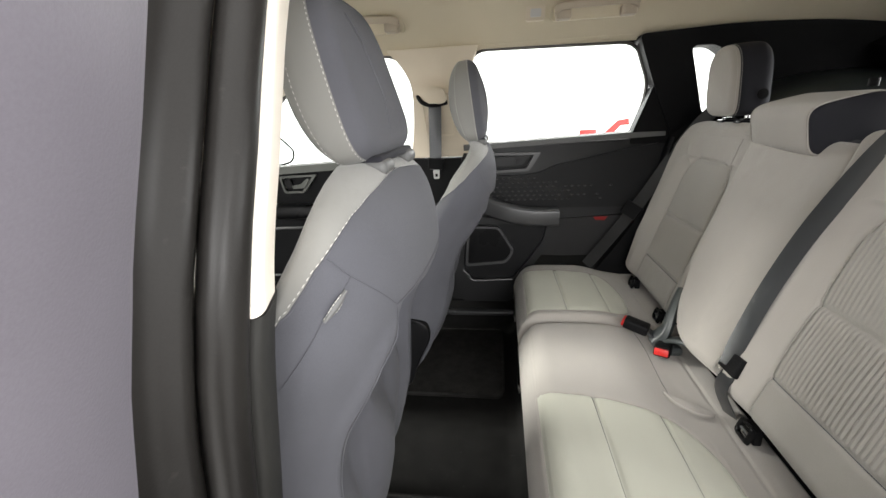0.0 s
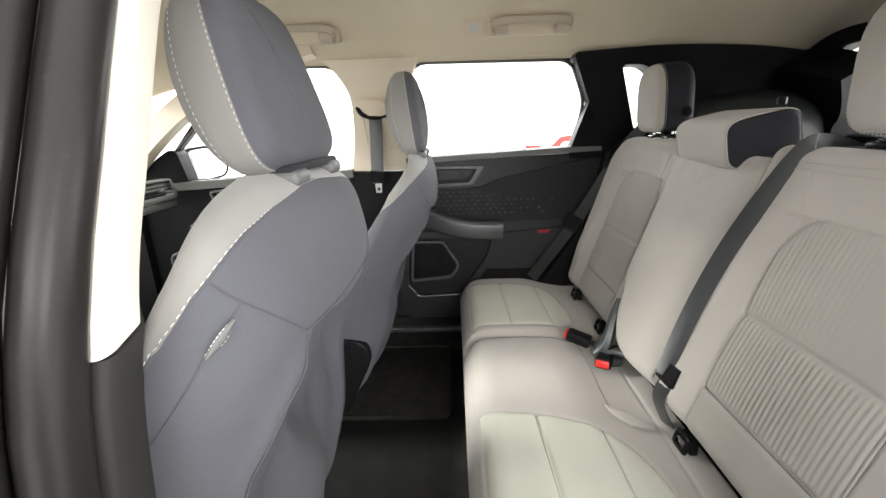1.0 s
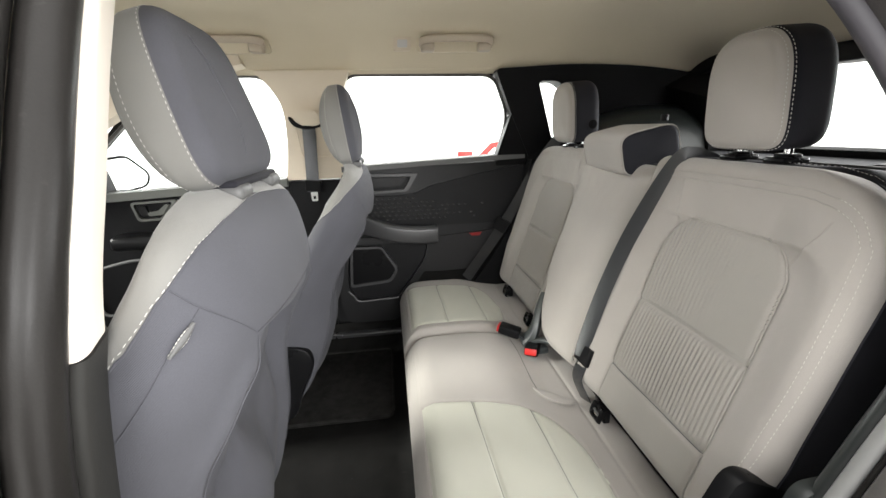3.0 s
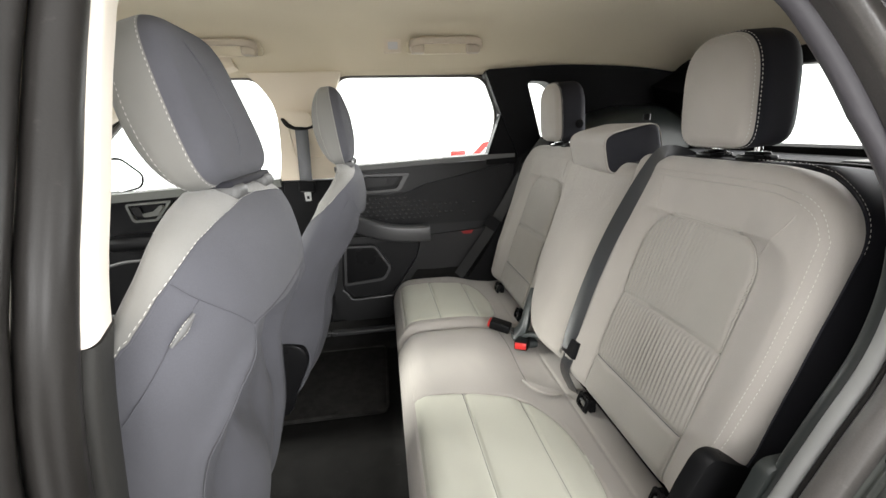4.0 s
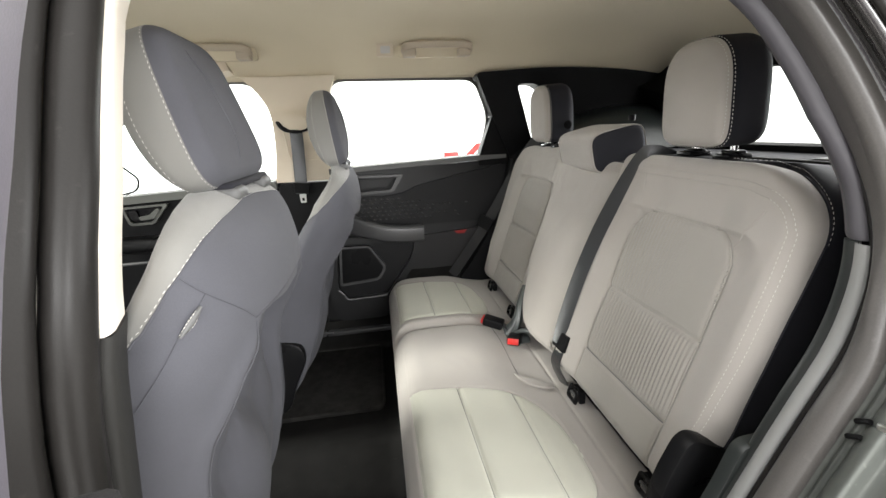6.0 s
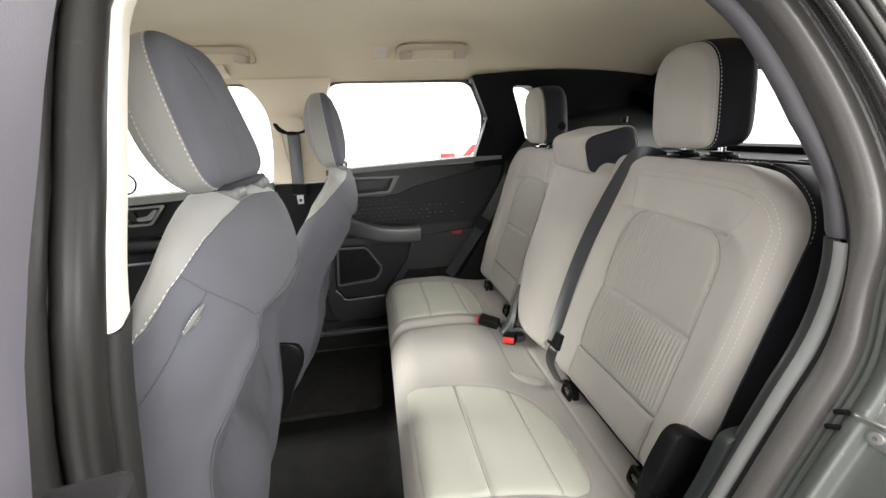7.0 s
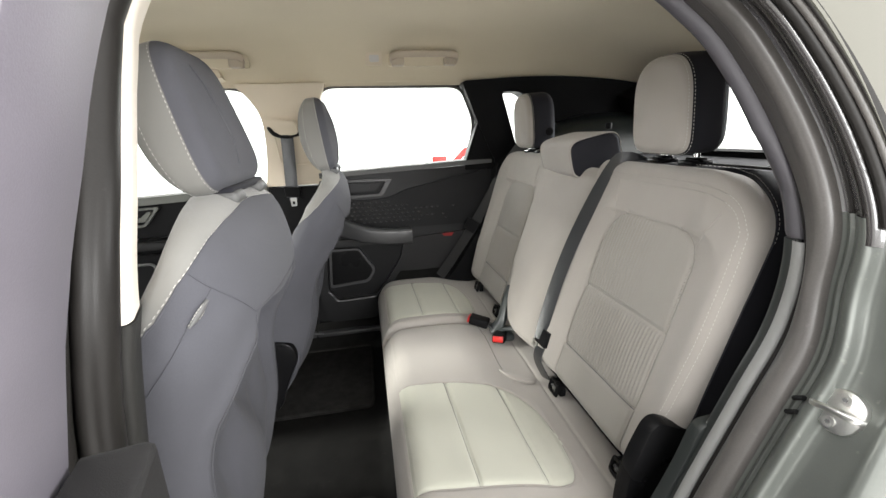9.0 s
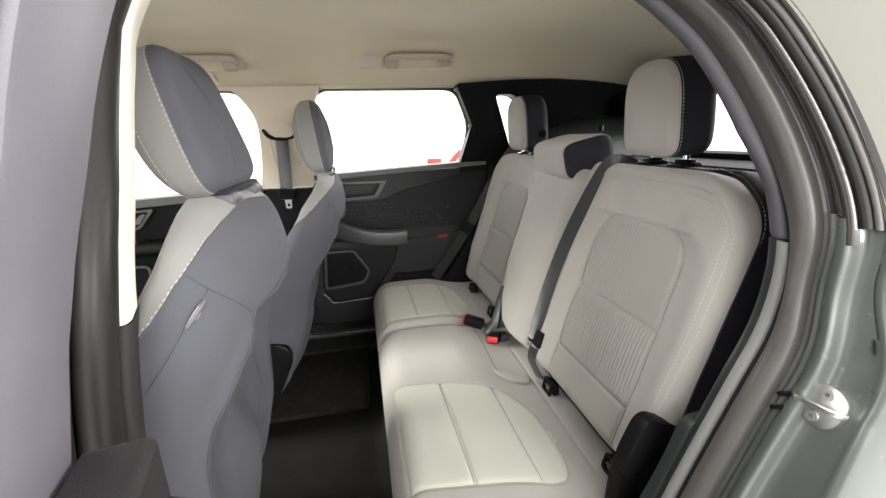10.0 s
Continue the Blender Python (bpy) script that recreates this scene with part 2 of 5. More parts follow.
def slab(poly, d0, d1, place, bevel=0.003, holes=()):
    """A plate: a 2D polygon between the depths d0 and d1, laid into the world by place(a, b, d)."""
    bm = bmesh.new()
    loops = [poly, *holes]
    edges = []
    for loop in loops:
        vs = [bm.verts.new((a, b, 0)) for a, b in loop]
        edges += [bm.edges.new((vs[i], vs[(i + 1) % len(vs)])) for i in range(len(vs))]
    bmesh.ops.triangle_fill(bm, use_beauty=True, use_dissolve=False, edges=edges)
    got = bmesh.ops.extrude_face_region(bm, geom=bm.faces[:])
    for v in got["geom"]:
        if isinstance(v, bmesh.types.BMVert):
            v.co.z = 1
    if bevel:
        sharp = [e for e in bm.edges if len(e.link_faces) == 2 and abs(e.verts[0].co.z - e.verts[1].co.z) < 1e-6 and e.verts[0].co.z > 0.5 and abs(e.link_faces[0].normal.z - e.link_faces[1].normal.z) > 0.3]
        for v in bm.verts:
            v.co.z *= abs(d1 - d0)
        bm.normal_update()
        sharp = [e for e in bm.edges if len(e.link_faces) == 2 and e.verts[0].co.z > 1e-6 and e.verts[1].co.z > 1e-6 and e.link_faces[0].normal.angle(e.link_faces[1].normal, 0) > 1.0]
        bmesh.ops.bevel(bm, geom=sharp, offset=bevel, segments=2, affect="EDGES", profile=0.5)
        for v in bm.verts:
            v.co.z /= abs(d1 - d0)
    for v in bm.verts:
        v.co = Vector(place(v.co.x, v.co.y, d0 + (d1 - d0) * v.co.z))
    return bm


def grid_shell(fn, us, vs, keep=None, closed=False):
    """A sheet of quads from fn(u, v); keep(u, v) picks the quads."""
    verts = [fn(u, v) for v in vs for u in us]
    nu, faces = len(us), []
    for j in range(len(vs) - 1):
        for i in range(nu if closed else nu - 1):
            i2 = (i + 1) % nu
            um = us[i] if closed else (us[i] + us[i2]) / 2
            if keep is None or keep(um, (vs[j] + vs[j + 1]) / 2):
                faces.append((j * nu + i, j * nu + i2, (j + 1) * nu + i2, (j + 1) * nu + i))
    used = sorted({k for f in faces for k in f})
    at = {k: n for n, k in enumerate(used)}
    return mesh_of([verts[k] for k in used], [tuple(at[k] for k in f) for f in faces])


def dashes(path, length=0.0055, gap=0.0035, r=0.0007, lift=(0, 0, 0)):
    """A row of stitches along a line: short threads with rounded ends."""
    path = [Vector(p) + Vector(lift) for p in path]
    verts, faces, want, walked = [], [], 0.0, 0.0
    for a, b in zip(path, path[1:]):
        seg = (b - a).length
        if seg < 1e-7:
            continue
        t = (b - a) / seg
        s = t.cross(Vector((0.3, 0.5, 0.81))).normalized()
        w = s.cross(t)
        while want < walked + seg:
            c0 = a + t * (want - walked)
            c1 = c0 + t * length
            n = len(verts)
            for c, k in ((c0, 0.4), (c0 + t * length * 0.2, 1), (c1 - t * length * 0.2, 1), (c1, 0.4)):
                verts += [c + (s * math.cos(q) + w * math.sin(q)) * r * k for q in (0, math.pi / 2, math.pi, 3 * math.pi / 2)]
            for ring in range(3):
                for q in range(4):
                    faces.append((n + ring * 4 + q, n + ring * 4 + (q + 1) % 4, n + ring * 4 + 4 + (q + 1) % 4, n + ring * 4 + 4 + q))
            want += length + gap
        walked += seg
    return mesh_of(verts, faces)


def steps(lo, hi, n):
    return [lo + (hi - lo) * i / n for i in range(n + 1)]


def bump(d, w):
    return math.exp(-((d / w) ** 2))


def clamp(v, lo=0.0, hi=1.0):
    return max(lo, min(hi, v))


def ease(v):
    v = clamp(v)
    return v * v * (3 - 2 * v)


def edge_drop(d, r):
    """How far a rounded edge of radius r has fallen at the distance d from it."""
    return 0.0 if d >= r else r - math.sqrt(max(0.0, r * r - (r - max(d, 0.0)) ** 2))

# ---- setting: booth floor, car floor, headliner, sides ----


def side_y(z):
    """Half width of the cabin's inner side at a height."""
    return 0.74 if z <= 1.2 else 0.74 - 0.42 * (z - 1.2)


def side_lean(z):
    """How far a side leans in at a height, with a soft bend at the belt line."""
    return 0.21 * ((z - 1.2) + math.sqrt((z - 1.2) ** 2 + 0.0036)) - 0.0126 * bump(z - 1.2, 0.2)


def far_side(a, b, d):
    return (a, side_y(b) + d, b)


def near_side(a, b, d):
    return (a, -side_y(b) - d, b)


def roof_z(x, y):
    q = abs(y) / 0.61
    z = 1.70 - 0.155 * q**4.6
    z -= 0.10 * clamp((-0.35 - x) / 0.75) ** 2 * 1.4
    z -= 0.05 * clamp((x - 0.75) / 0.75) ** 1.6 + 0.15 * clamp((x - 0.85) / 0.5) ** 2 * max(0, 1 - q * q)
    return z


alone("ground", box(-9, 9, -9, 9, -0.05, 0.0, 0), FLOOR, "grey smooth photo booth floor", "floor", "structure")

ys = [0.615 * math.sin(math.pi / 2 * t) for t in steps(-1, 1, 48)]
xs = steps(-1.0, 1.42, 62)
alone("ceiling", grid_shell(lambda x, y: (x, y, roof_z(x, y)), xs, ys), HEADLINER, "beige felt headliner of the car", "headliner", "structure")
alone("roof", grid_shell(lambda x, y: (x, y * 1.06, roof_z(x, y) + 0.05), xs, ys), PAINT, "dark grey metallic painted car roof", "car roof", "structure")

floor_z = 0.42
def floor_point(x, y):
    z = floor_z + 0.05 * bump(y, 0.09) + 0.006 * noise.noise((x * 7, y * 7, 0.3))
    z += 0.12 * ease((abs(y) - 0.66) / 0.05)
    z += 0.22 * ease((x - 0.16) / 0.10)
    return (x, y, z)


alone("floor", grid_shell(floor_point, steps(-1.1, 0.9, 60), steps(-0.72, 0.72, 72)), CARPET, "black carpeted car floor with a low centre tunnel", "floor", "structure")


def rocker(y_in, y_out):
    lo, hi = min(y_in, y_out), max(y_in, y_out)
    return box(-1.1, 0.75, lo, hi, 0.30, 0.50, 0.012)


alone("sill_far", join(rocker(0.70, 0.84), box(-1.1, 0.75, 0.745, 0.84, 0.49, 0.57, 0.004)), PLASTIC_BLACK, "black plastic door sill beside the far door", "door sill", "structure")
alone("sill_near", rocker(-0.70, -0.84), PLASTIC_BLACK, "black plastic door sill in the open doorway", "door sill", "structure")
scuff = join(box(-0.55, -0.105, 0.665, 0.74, 0.493, 0.512, 0.006), box(-0.10, 0.30, 0.665, 0.70, 0.493, 0.512, 0.006))
alone("trim_sill_far", scuff, EDGE_HIGHLIGHT, "satin dark scuff plate on the far sill", "scuff plate", "structure")

foot_line = smooth_line([(-0.165, 0.672, 0.60), (-0.155, 0.668, 0.545), (-0.125, 0.664, 0.518), (-0.075, 0.662, 0.512)], 6)
alone("trim_pillar_foot_far", sweep(foot_line, circle(0.006, 8), (0, 1, 0)), EDGE_HIGHLIGHT, "satin dark edge at the foot of the far pillar", "pillar trim", "structure")
# far side of the cabin
FAR_WIN = round_poly([(-0.02, 1.205), (0.615, 1.228), (0.640, 1.385), (0.572, 1.528), (0.02, 1.535)], [0.01, 0.03, 0.05, 0.05, 0.06])
QUARTER = round_poly([(0.728, 1.50), (0.80, 1.50), (0.93, 1.42), (0.94, 1.31), (0.822, 1.288)], 0.02)
far_b_upper = [(-0.235, 1.165), (0.0, 1.165), (0.0, 1.30), (0.015, 1.47), (0.05, 1.545), (-0.27, 1.545), (-0.225, 1.50), (-0.192, 1.43), (-0.205, 1.30)]
alone("pillar_trim_far_upper", slab(round_poly(far_b_upper, [0.004, 0.004, 0.05, 0.05, 0.004, 0.01, 0.04, 0.06, 0.06]), -0.012, 0.05, far_side, 0.006), PLASTIC_BEIGE, "beige plastic trim of the far centre pillar", "pillar trim", "structure")
alone("pillar_trim_far_lower", slab([(-0.27, 0.49), (-0.10, 0.49), (-0.085, 0.9), (-0.03, 1.16), (-0.22, 1.16), (-0.24, 0.9)], -0.02, 0.06, far_side, 0.008), PLASTIC_BLACK, "black plastic lower trim of the far centre pillar", "pillar trim", "structure")
far_c = round_poly([(0.735, 1.0), (1.32, 1.0), (1.44, 1.505), (1.16, 1.544), (0.86, 1.556), (0.562, 1.542), (0.640, 1.39), (0.735, 1.225)], [0, 0, 0.02, 0.13, 0.13, 0.02, 0.03, 0.01], 8)
alone("pillar_trim_far_rear", slab(far_c, -0.025, 0.06, far_side, 0.006, holes=[QUARTER]), PLASTIC_BLACK, "black plastic trim round the far quarter window", "pillar trim", "structure")
far_c_low = [(0.36, 0.50), (1.0, 0.50), (1.0, 1.0), (0.735, 1.0), (0.735, 1.215), (0.70, 1.06), (0.645, 0.93), (0.55, 0.78), (0.46, 0.66)]
alone("pillar_trim_far_rear_lower", slab(far_c_low, -0.075, 0.06, far_side, 0.012), PLASTIC_BLACK, "black plastic trim over the far wheel arch", "pillar trim", "structure")
alone("cargo_side_far", box(0.70, 1.42, 0.62, 0.70, 0.45, 1.05, 0.02), PLASTIC_BLACK, "black plastic cargo side trim", "cargo trim", "structure")
rail = sweep([(x, 0.618, roof_z(x, 0.60) + 0.004) for x in steps(-0.95, 1.40, 50)], [(-0.012, -0.028), (0.012, -0.012), (0.012, 0.03), (-0.012, 0.03)])
alone("roof_rail_far", rail, HEADLINER, "beige headliner edge over the far windows", "roof rail", "structure")
rail = sweep([(x, -0.618, roof_z(x, 0.60) + 0.004) for x in steps(0.66, 1.40, 24)], [(-0.012, -0.010), (0.012, -0.016), (0.012, 0.03), (-0.012, 0.03)])
alone("roof_rail_near", rail, HEADLINER, "beige headliner edge over the near quarter window", "roof rail", "structure")

for nm, loop in (("window_1", FAR_WIN), ("window_2", QUARTER)):
    g = alone(nm, slab(loop, 0.05, 0.055, far_side, 0), GLASS, "clear car side window glass", "window", "structure")
    g.visible_shadow = False
FRONT_WIN = round_poly([(-1.10, 1.126), (-0.225, 1.172), (-0.185, 1.44), (-0.24, 1.535), (-0.56, 1.535)], [0.02, 0.01, 0.05, 0.05, 0.03])
g = alone("window_3", slab(FRONT_WIN, 0.05, 0.055, far_side, 0), GLASS, "clear front door window glass", "window", "structure")
g.visible_shadow = False
# door frames round the glass
def grown(loop, by):
    cx, cz = sum(p[0] for p in loop) / len(loop), sum(p[1] for p in loop) / len(loop)
    return [(a + math.copysign(by, a - cx), b + math.copysign(by, b - cz)) for a, b in loop]


alone("window_frame_far_rear", slab(grown(FAR_WIN, 0.03), 0.052, 0.075, far_side, 0, holes=[grown(FAR_WIN, -0.006)]), RUBBER_DARK, "black frame of the far rear window", "window frame", "structure")
alone("window_frame_far_front", slab(grown(FRONT_WIN, 0.03), 0.052, 0.075, far_side, 0, holes=[grown(FRONT_WIN, -0.006)]), RUBBER_DARK, "black frame of the far front window", "window frame", "structure")
# window seals
def seal_ring(loop, place, w=0.012, d=0.03):
    ln = [Vector(place(a, b, d)) for a, b in loop]
    return sweep(ln, circle(w / 2, 6), (0, 1, 0), closed_path=True)


alone("window_seal_far_rear", seal_ring(FAR_WIN, far_side), RUBBER, "black rubber seal round the rear door window", "window seal", "structure")
alone("window_seal_far_front", seal_ring(FRONT_WIN, far_side), RUBBER, "black rubber seal round the front door window", "window seal", "structure")

# front pillar and windscreen
a_line = smooth_line([(-1.16, 0.72, 1.14), (-0.98, 0.685, 1.30), (-0.76, 0.645, 1.44), (-0.50, 0.61, 1.545), (-0.30, 0.60, 1.60)], 6)
for sgn, nm in ((1, "pillar_front_far"), (-1, "pillar_front_near")):
    alone(nm, sweep([(p.x, sgn * p.y, p.z) for p in a_line], [(-0.035, -0.04), (0.035, -0.04), (0.045, 0.0), (0.03, 0.04), (-0.03, 0.04), (-0.045, 0.0)], (0, sgn, 0)), PLASTIC_BEIGE, "beige plastic windscreen pillar trim", "pillar trim", "structure")
ws = grid_shell(lambda u, v: (-1.72 + 0.78 * v - 0.10 * (1 - u * u) * (1 - v), 0.72 * u * (1 - 0.13 * v), 1.08 + 0.50 * v), steps(-1, 1, 20), steps(0, 1, 10))
g = alone("windscreen", ws, GLASS, "clear curved windscreen glass", "windscreen", "structure")
g.visible_shadow = False
alone("header_rail", box(-1.0, -0.93, -0.58, 0.58, 1.52, 1.60, 0.02), HEADLINER, "beige headliner edge over the windscreen", "roof rail", "structure")

alone("footwell_side_far", box(-1.80, -1.10, 0.69, 0.77, 0.30, 1.12, 0.004), PLASTIC_BLACK, "black plastic footwell side panel", "footwell trim", "structure")
alone("bulkhead", box(-1.82, -1.76, -0.77, 0.77, 0.30, 1.10, 0.004), CARPET, "black carpeted bulkhead in front of the footwells", "bulkhead", "structure")
alone("floor_front", box(-1.80, -1.08, -0.72, 0.72, 0.38, 0.425, 0.002), CARPET, "black carpeted front footwell floor", "floor", "structure")
# tail of the cabin
alone("floor_cargo", box(0.72, 1.46, -0.72, 0.72, 0.60, 0.64, 0), CARPET, "black carpeted cargo floor", "floor", "structure")
alone("tailgate_lower", box(1.38, 1.46, -0.72, 0.72, 0.45, 1.26, 0.02), PLASTIC_BLACK, "black plastic tailgate inner trim", "tailgate", "structure")
for sgn in (1, -1):
    line = smooth_line([(1.40, sgn * 0.64, 1.22), (1.38, sgn * 0.62, 1.36), (1.30, sgn * 0.56, 1.50)], 6)
    alone("pillar_rear", sweep(line, [(-0.06, -0.05 - 0.13 * (sgn > 0)), (0.06, -0.05 - 0.13 * (sgn > 0)), (0.07, 0.05), (-0.06, 0.05)], (0, 1, 0)), PLASTIC_BLACK, "black plastic rear pillar beside the tailgate glass", "pillar trim", "structure")
alone("tailgate_header", sweep([(1.37, y, roof_z(1.37, y) - 0.012) for y in steps(-0.60, 0.60, 24)], round_poly(flat(0.09, 0.05), 0.012)), PLASTIC_BLACK, "black plastic trim over the tailgate glass", "tailgate", "structure")
g = alone("window_4", grid_shell(lambda u, v: (1.42 - 0.12 * v, 0.58 * u, 1.26 + 0.25 * v), steps(-1, 1, 8), steps(0, 1, 4)), GLASS, "clear tailgate glass", "window", "structure")
g.visible_shadow = False

# ---- near doorway: rear edge ----
def opening_line():
    pts = [(0.30, 0, 1.61), (0.52, 0, 1.56), (0.618, 0, 1.489), (0.664, 0, 1.415), (0.692, 0, 1.32), (0.697, 0, 1.215), (0.682, 0, 1.095), (0.646, 0, 1.0), (0.59, 0, 0.865), (0.53, 0, 0.73), (0.45, 0, 0.62), (0.33, 0, 0.52)]
    return smooth_line(pts, 8)


OPENING = opening_line()


def jamb_shift(a, y, z):
    """The trim turns to face outwards below the belt line and draws in above it."""
    low = clamp((1.21 - z) / 0.10)
    a += low * (0.018 - 0.65 * (y - 0.69)) + 0.02 * clamp((1.05 - z) / 0.15) - 0.014 * clamp((z - 1.26) / 0.08)
    return a, y


def doorway_strip(profile, line=None, shift=jamb_shift):
    """A strip along the doorway's rear edge; profile: (outwards, half width)."""
    rows = []
    line = line or OPENING
    n = len(line)
    for i, p in enumerate(line):
        t = (line[min(i + 1, n - 1)] - line[max(i - 1, 0)]).normalized()
        out = Vector((-t.z, 0, t.x))
        if out.x < 0 and out.z < 0:
            out = -out
        if abs(out.x) < 0.2 and out.z < 0 and p.z > 1.3:
            out = -out
        rows.append([(p.x + out.x * b, -(c - side_lean(p.z)), p.z + out.z * b) for b, c in (shift(a, y, p.z) for a, y in profile)])
    verts = [v for r in rows for v in r]
    k = len(profile)
    faces = [(i * k + j, i * k + j + 1, (i + 1) * k + j + 1, (i + 1) * k + j) for i in range(n - 1) for j in range(k - 1)]
    return mesh_of(verts, faces)


def part_of_line(lo, hi):
    """The doorway edge between two heights, cut where the joints are."""
    out = []
    for a, b in zip(OPENING, OPENING[1:]):
        for k in range(8):
            out.append(a.lerp(b, k / 8))
    return [p for p in out if lo <= p.z <= hi]


alone("doorway_trim_near", doorway_strip([(0.034, 0.650), (0.008, 0.660), (-0.002, 0.672), (-0.002, 0.680), (0.004, 0.687), (0.018, 0.689)], part_of_line(1.203, 2)), TRIM_PURPLE, "purplish grey plastic trim along the doorway edge", "pillar trim", "structure")
alone("doorway_trim_near_strip", doorway_strip([(0.016, 0.672), (0.004, 0.674), (0.000, 0.677), (0.000, 0.687), (0.003, 0.690), (0.008, 0.6915)], part_of_line(0.5, 1.202), lambda a, y, z: (a, y)), TRIM_PALE, "pale grey edge strip below the trim joint", "pillar trim", "structure")
alone("doorway_trim_near_lower", doorway_strip([(0.06, 0.640), (0.018, 0.652), (0.007, 0.660), (0.005, 0.668), (0.010, 0.674)], part_of_line(0.5, 1.202), lambda a, y, z: (a, y)), BOOT, "dark grey-green plastic trim beside the rear seat", "pillar trim", "structure")
foot = round_poly([(0.70, 0.935), (0.612, 0.928), (0.585, 0.85), (0.535, 0.75), (0.47, 0.64), (0.56, 0.56), (0.72, 0.80)], [0.01, 0.015, 0.05, 0.05, 0.02, 0.01, 0.05])
alone("pillar_trim_near_foot", slab(foot, 0.648, 0.668, lambda a, b, d: (a, -d, b), 0.008), BOOT, "dark grey-green plastic trim at the foot of the doorway", "pillar trim", "structure")


def rebate(a, y, z):
    """The rebate outside the trim narrows at the belt line, and the seal draws in above it."""
    y -= 0.012 * bump(z - 1.16, 0.06) * clamp((y - 0.69) / 0.03)
    if y < 0.705:
        y -= 0.024 * clamp((z - 1.16) / 0.3)
    if y > 0.80 and z < 1.25:
        y += 0.012 * clamp((1.04 - z) / 0.12) - 0.022 * bump(z - 1.19, 0.07)
    return a, y


LOW, HIGH = part_of_line(0.5, 1.245), part_of_line(1.235, 2)
alone("doorway_lip_near", doorway_strip([(0.010, 0.6915), (0.004, 0.693), (0.003, 0.697), (0.012, 0.700)], None, rebate), RUBBER_DARK, "black inner lip of the door seal", "door seal", "structure")
SEAL = [(0.014, 0.699), (0.006, 0.699), (-0.001, 0.702), (-0.005, 0.708), (-0.007, 0.715), (-0.006, 0.722), (-0.003, 0.727), (0.002, 0.731), (0.010, 0.733)]
alone("doorway_seal_near", doorway_strip([tuple(p[:2]) for p in smooth_line([(a, y, 0) for a, y in SEAL], 3)], None, rebate), RUBBER, "thick grey-black rubber door seal", "door seal", "structure")
LEDGE = [(0.010, 0.730), (0.012, 0.737), (0.008, 0.742), (0.011, 0.746), (0.005, 0.751), (-0.001, 0.757), (-0.005, 0.763), (-0.006, 0.768)]
low_rebate = [tuple(p[:2]) for p in smooth_line([(a, y, 0) for a, y in LEDGE + [(-0.002, 0.771), (0.006, 0.773), (0.0125, 0.778), (0.0145, 0.797), (0.014, 0.812), (0.012, 0.818), (0.013, 0.824), (0.020, 0.830), (0.05, 0.835), (0.14, 0.838), (0.40, 0.842)]], 3)]
alone("body_jamb_near_lower", doorway_strip(low_rebate, LOW, rebate), PAINT, "dark grey-green metallic painted door jamb", "door jamb", "structure")
high_rebate = [(0.010, 0.730), (0.015, 0.736), (0.014, 0.744), (0.007, 0.750), (0.001, 0.757), (-0.004, 0.763), (-0.006, 0.769), (-0.004, 0.774), (0.0, 0.777), (0.004, 0.779)]
alone("body_jamb_near", doorway_strip([tuple(p[:2]) for p in smooth_line([(a, y, 0) for a, y in high_rebate], 3)], part_of_line(1.215, 2), rebate), PAINT_SHADED, "metallic painted upper door jamb, colour darkened for shade", "door jamb", "structure")
for nm, pr, mt, lb in (("window_moulding_near", [(0.003, 0.777), (-0.002, 0.779), (-0.003, 0.783), (0.001, 0.7875), (0.006, 0.7885)], RUBBER_DARK, "black moulding beside the quarter window"), ("window_frame_near", [(0.006, 0.788), (0.003, 0.790), (0.004, 0.794), (0.009, 0.796)], RUBBER, "grey strip beside the quarter window"), ("window_seal_near", [(0.009, 0.7955), (0.006, 0.798), (0.008, 0.800), (0.014, 0.802)], RUBBER_DARK, "black seal of the quarter window")):
    alone(nm, doorway_strip(pr, HIGH, rebate), mt, lb, "window trim", "structure")
pane = [(p.x + 0.006, p.z + 0.006) for p in HIGH[::6]]
alone("quarter_glass_near", slab(pane + [(1.25, 1.24), (1.25, 1.66), (pane[0][0], 1.66)], 0.0615, 0.0655, near_side, 0), QUARTER_REFLECTION, "opaque quarter window, its pale reflection put into the colour", "window", "structure")
near_c_low = [(0.56, 0.50), (1.35, 0.50), (1.35, 1.23), (0.76, 1.23), (0.745, 1.15), (0.72, 1.02), (0.66, 0.85)]
alone("pillar_trim_near_rear_lower", slab(near_c_low, -0.06, -0.035, near_side, 0.012), PLASTIC_BLACK, "black plastic trim over the near wheel arch", "pillar trim", "structure")
near_c_up = [(0.95, 1.23), (1.35, 1.23), (1.36, 1.47), (1.10, 1.53), (0.66, 1.55), (0.72, 1.50), (0.92, 1.44)]
alone("pillar_trim_near_rear", slab(near_c_up, -0.03, 0.05, near_side, 0.008), PLASTIC_BLACK, "black plastic trim round the near quarter window", "pillar trim", "structure")

# ---- rear bench ----


def back_x(z):
    return 0.615 + 0.33 * (z - 0.82)


BN = Vector((-0.950, 0, 0.313))  # out of the backrest, towards the front


def panel_half(z):
    """Half width of the sewn centre panel, with round upper corners."""
    k = clamp((z - 1.095) / 0.07)
    return 1.0 - 0.03 * clamp((z - 0.99) / 0.15) - 0.42 * (1 - math.sqrt(1 - k * k))


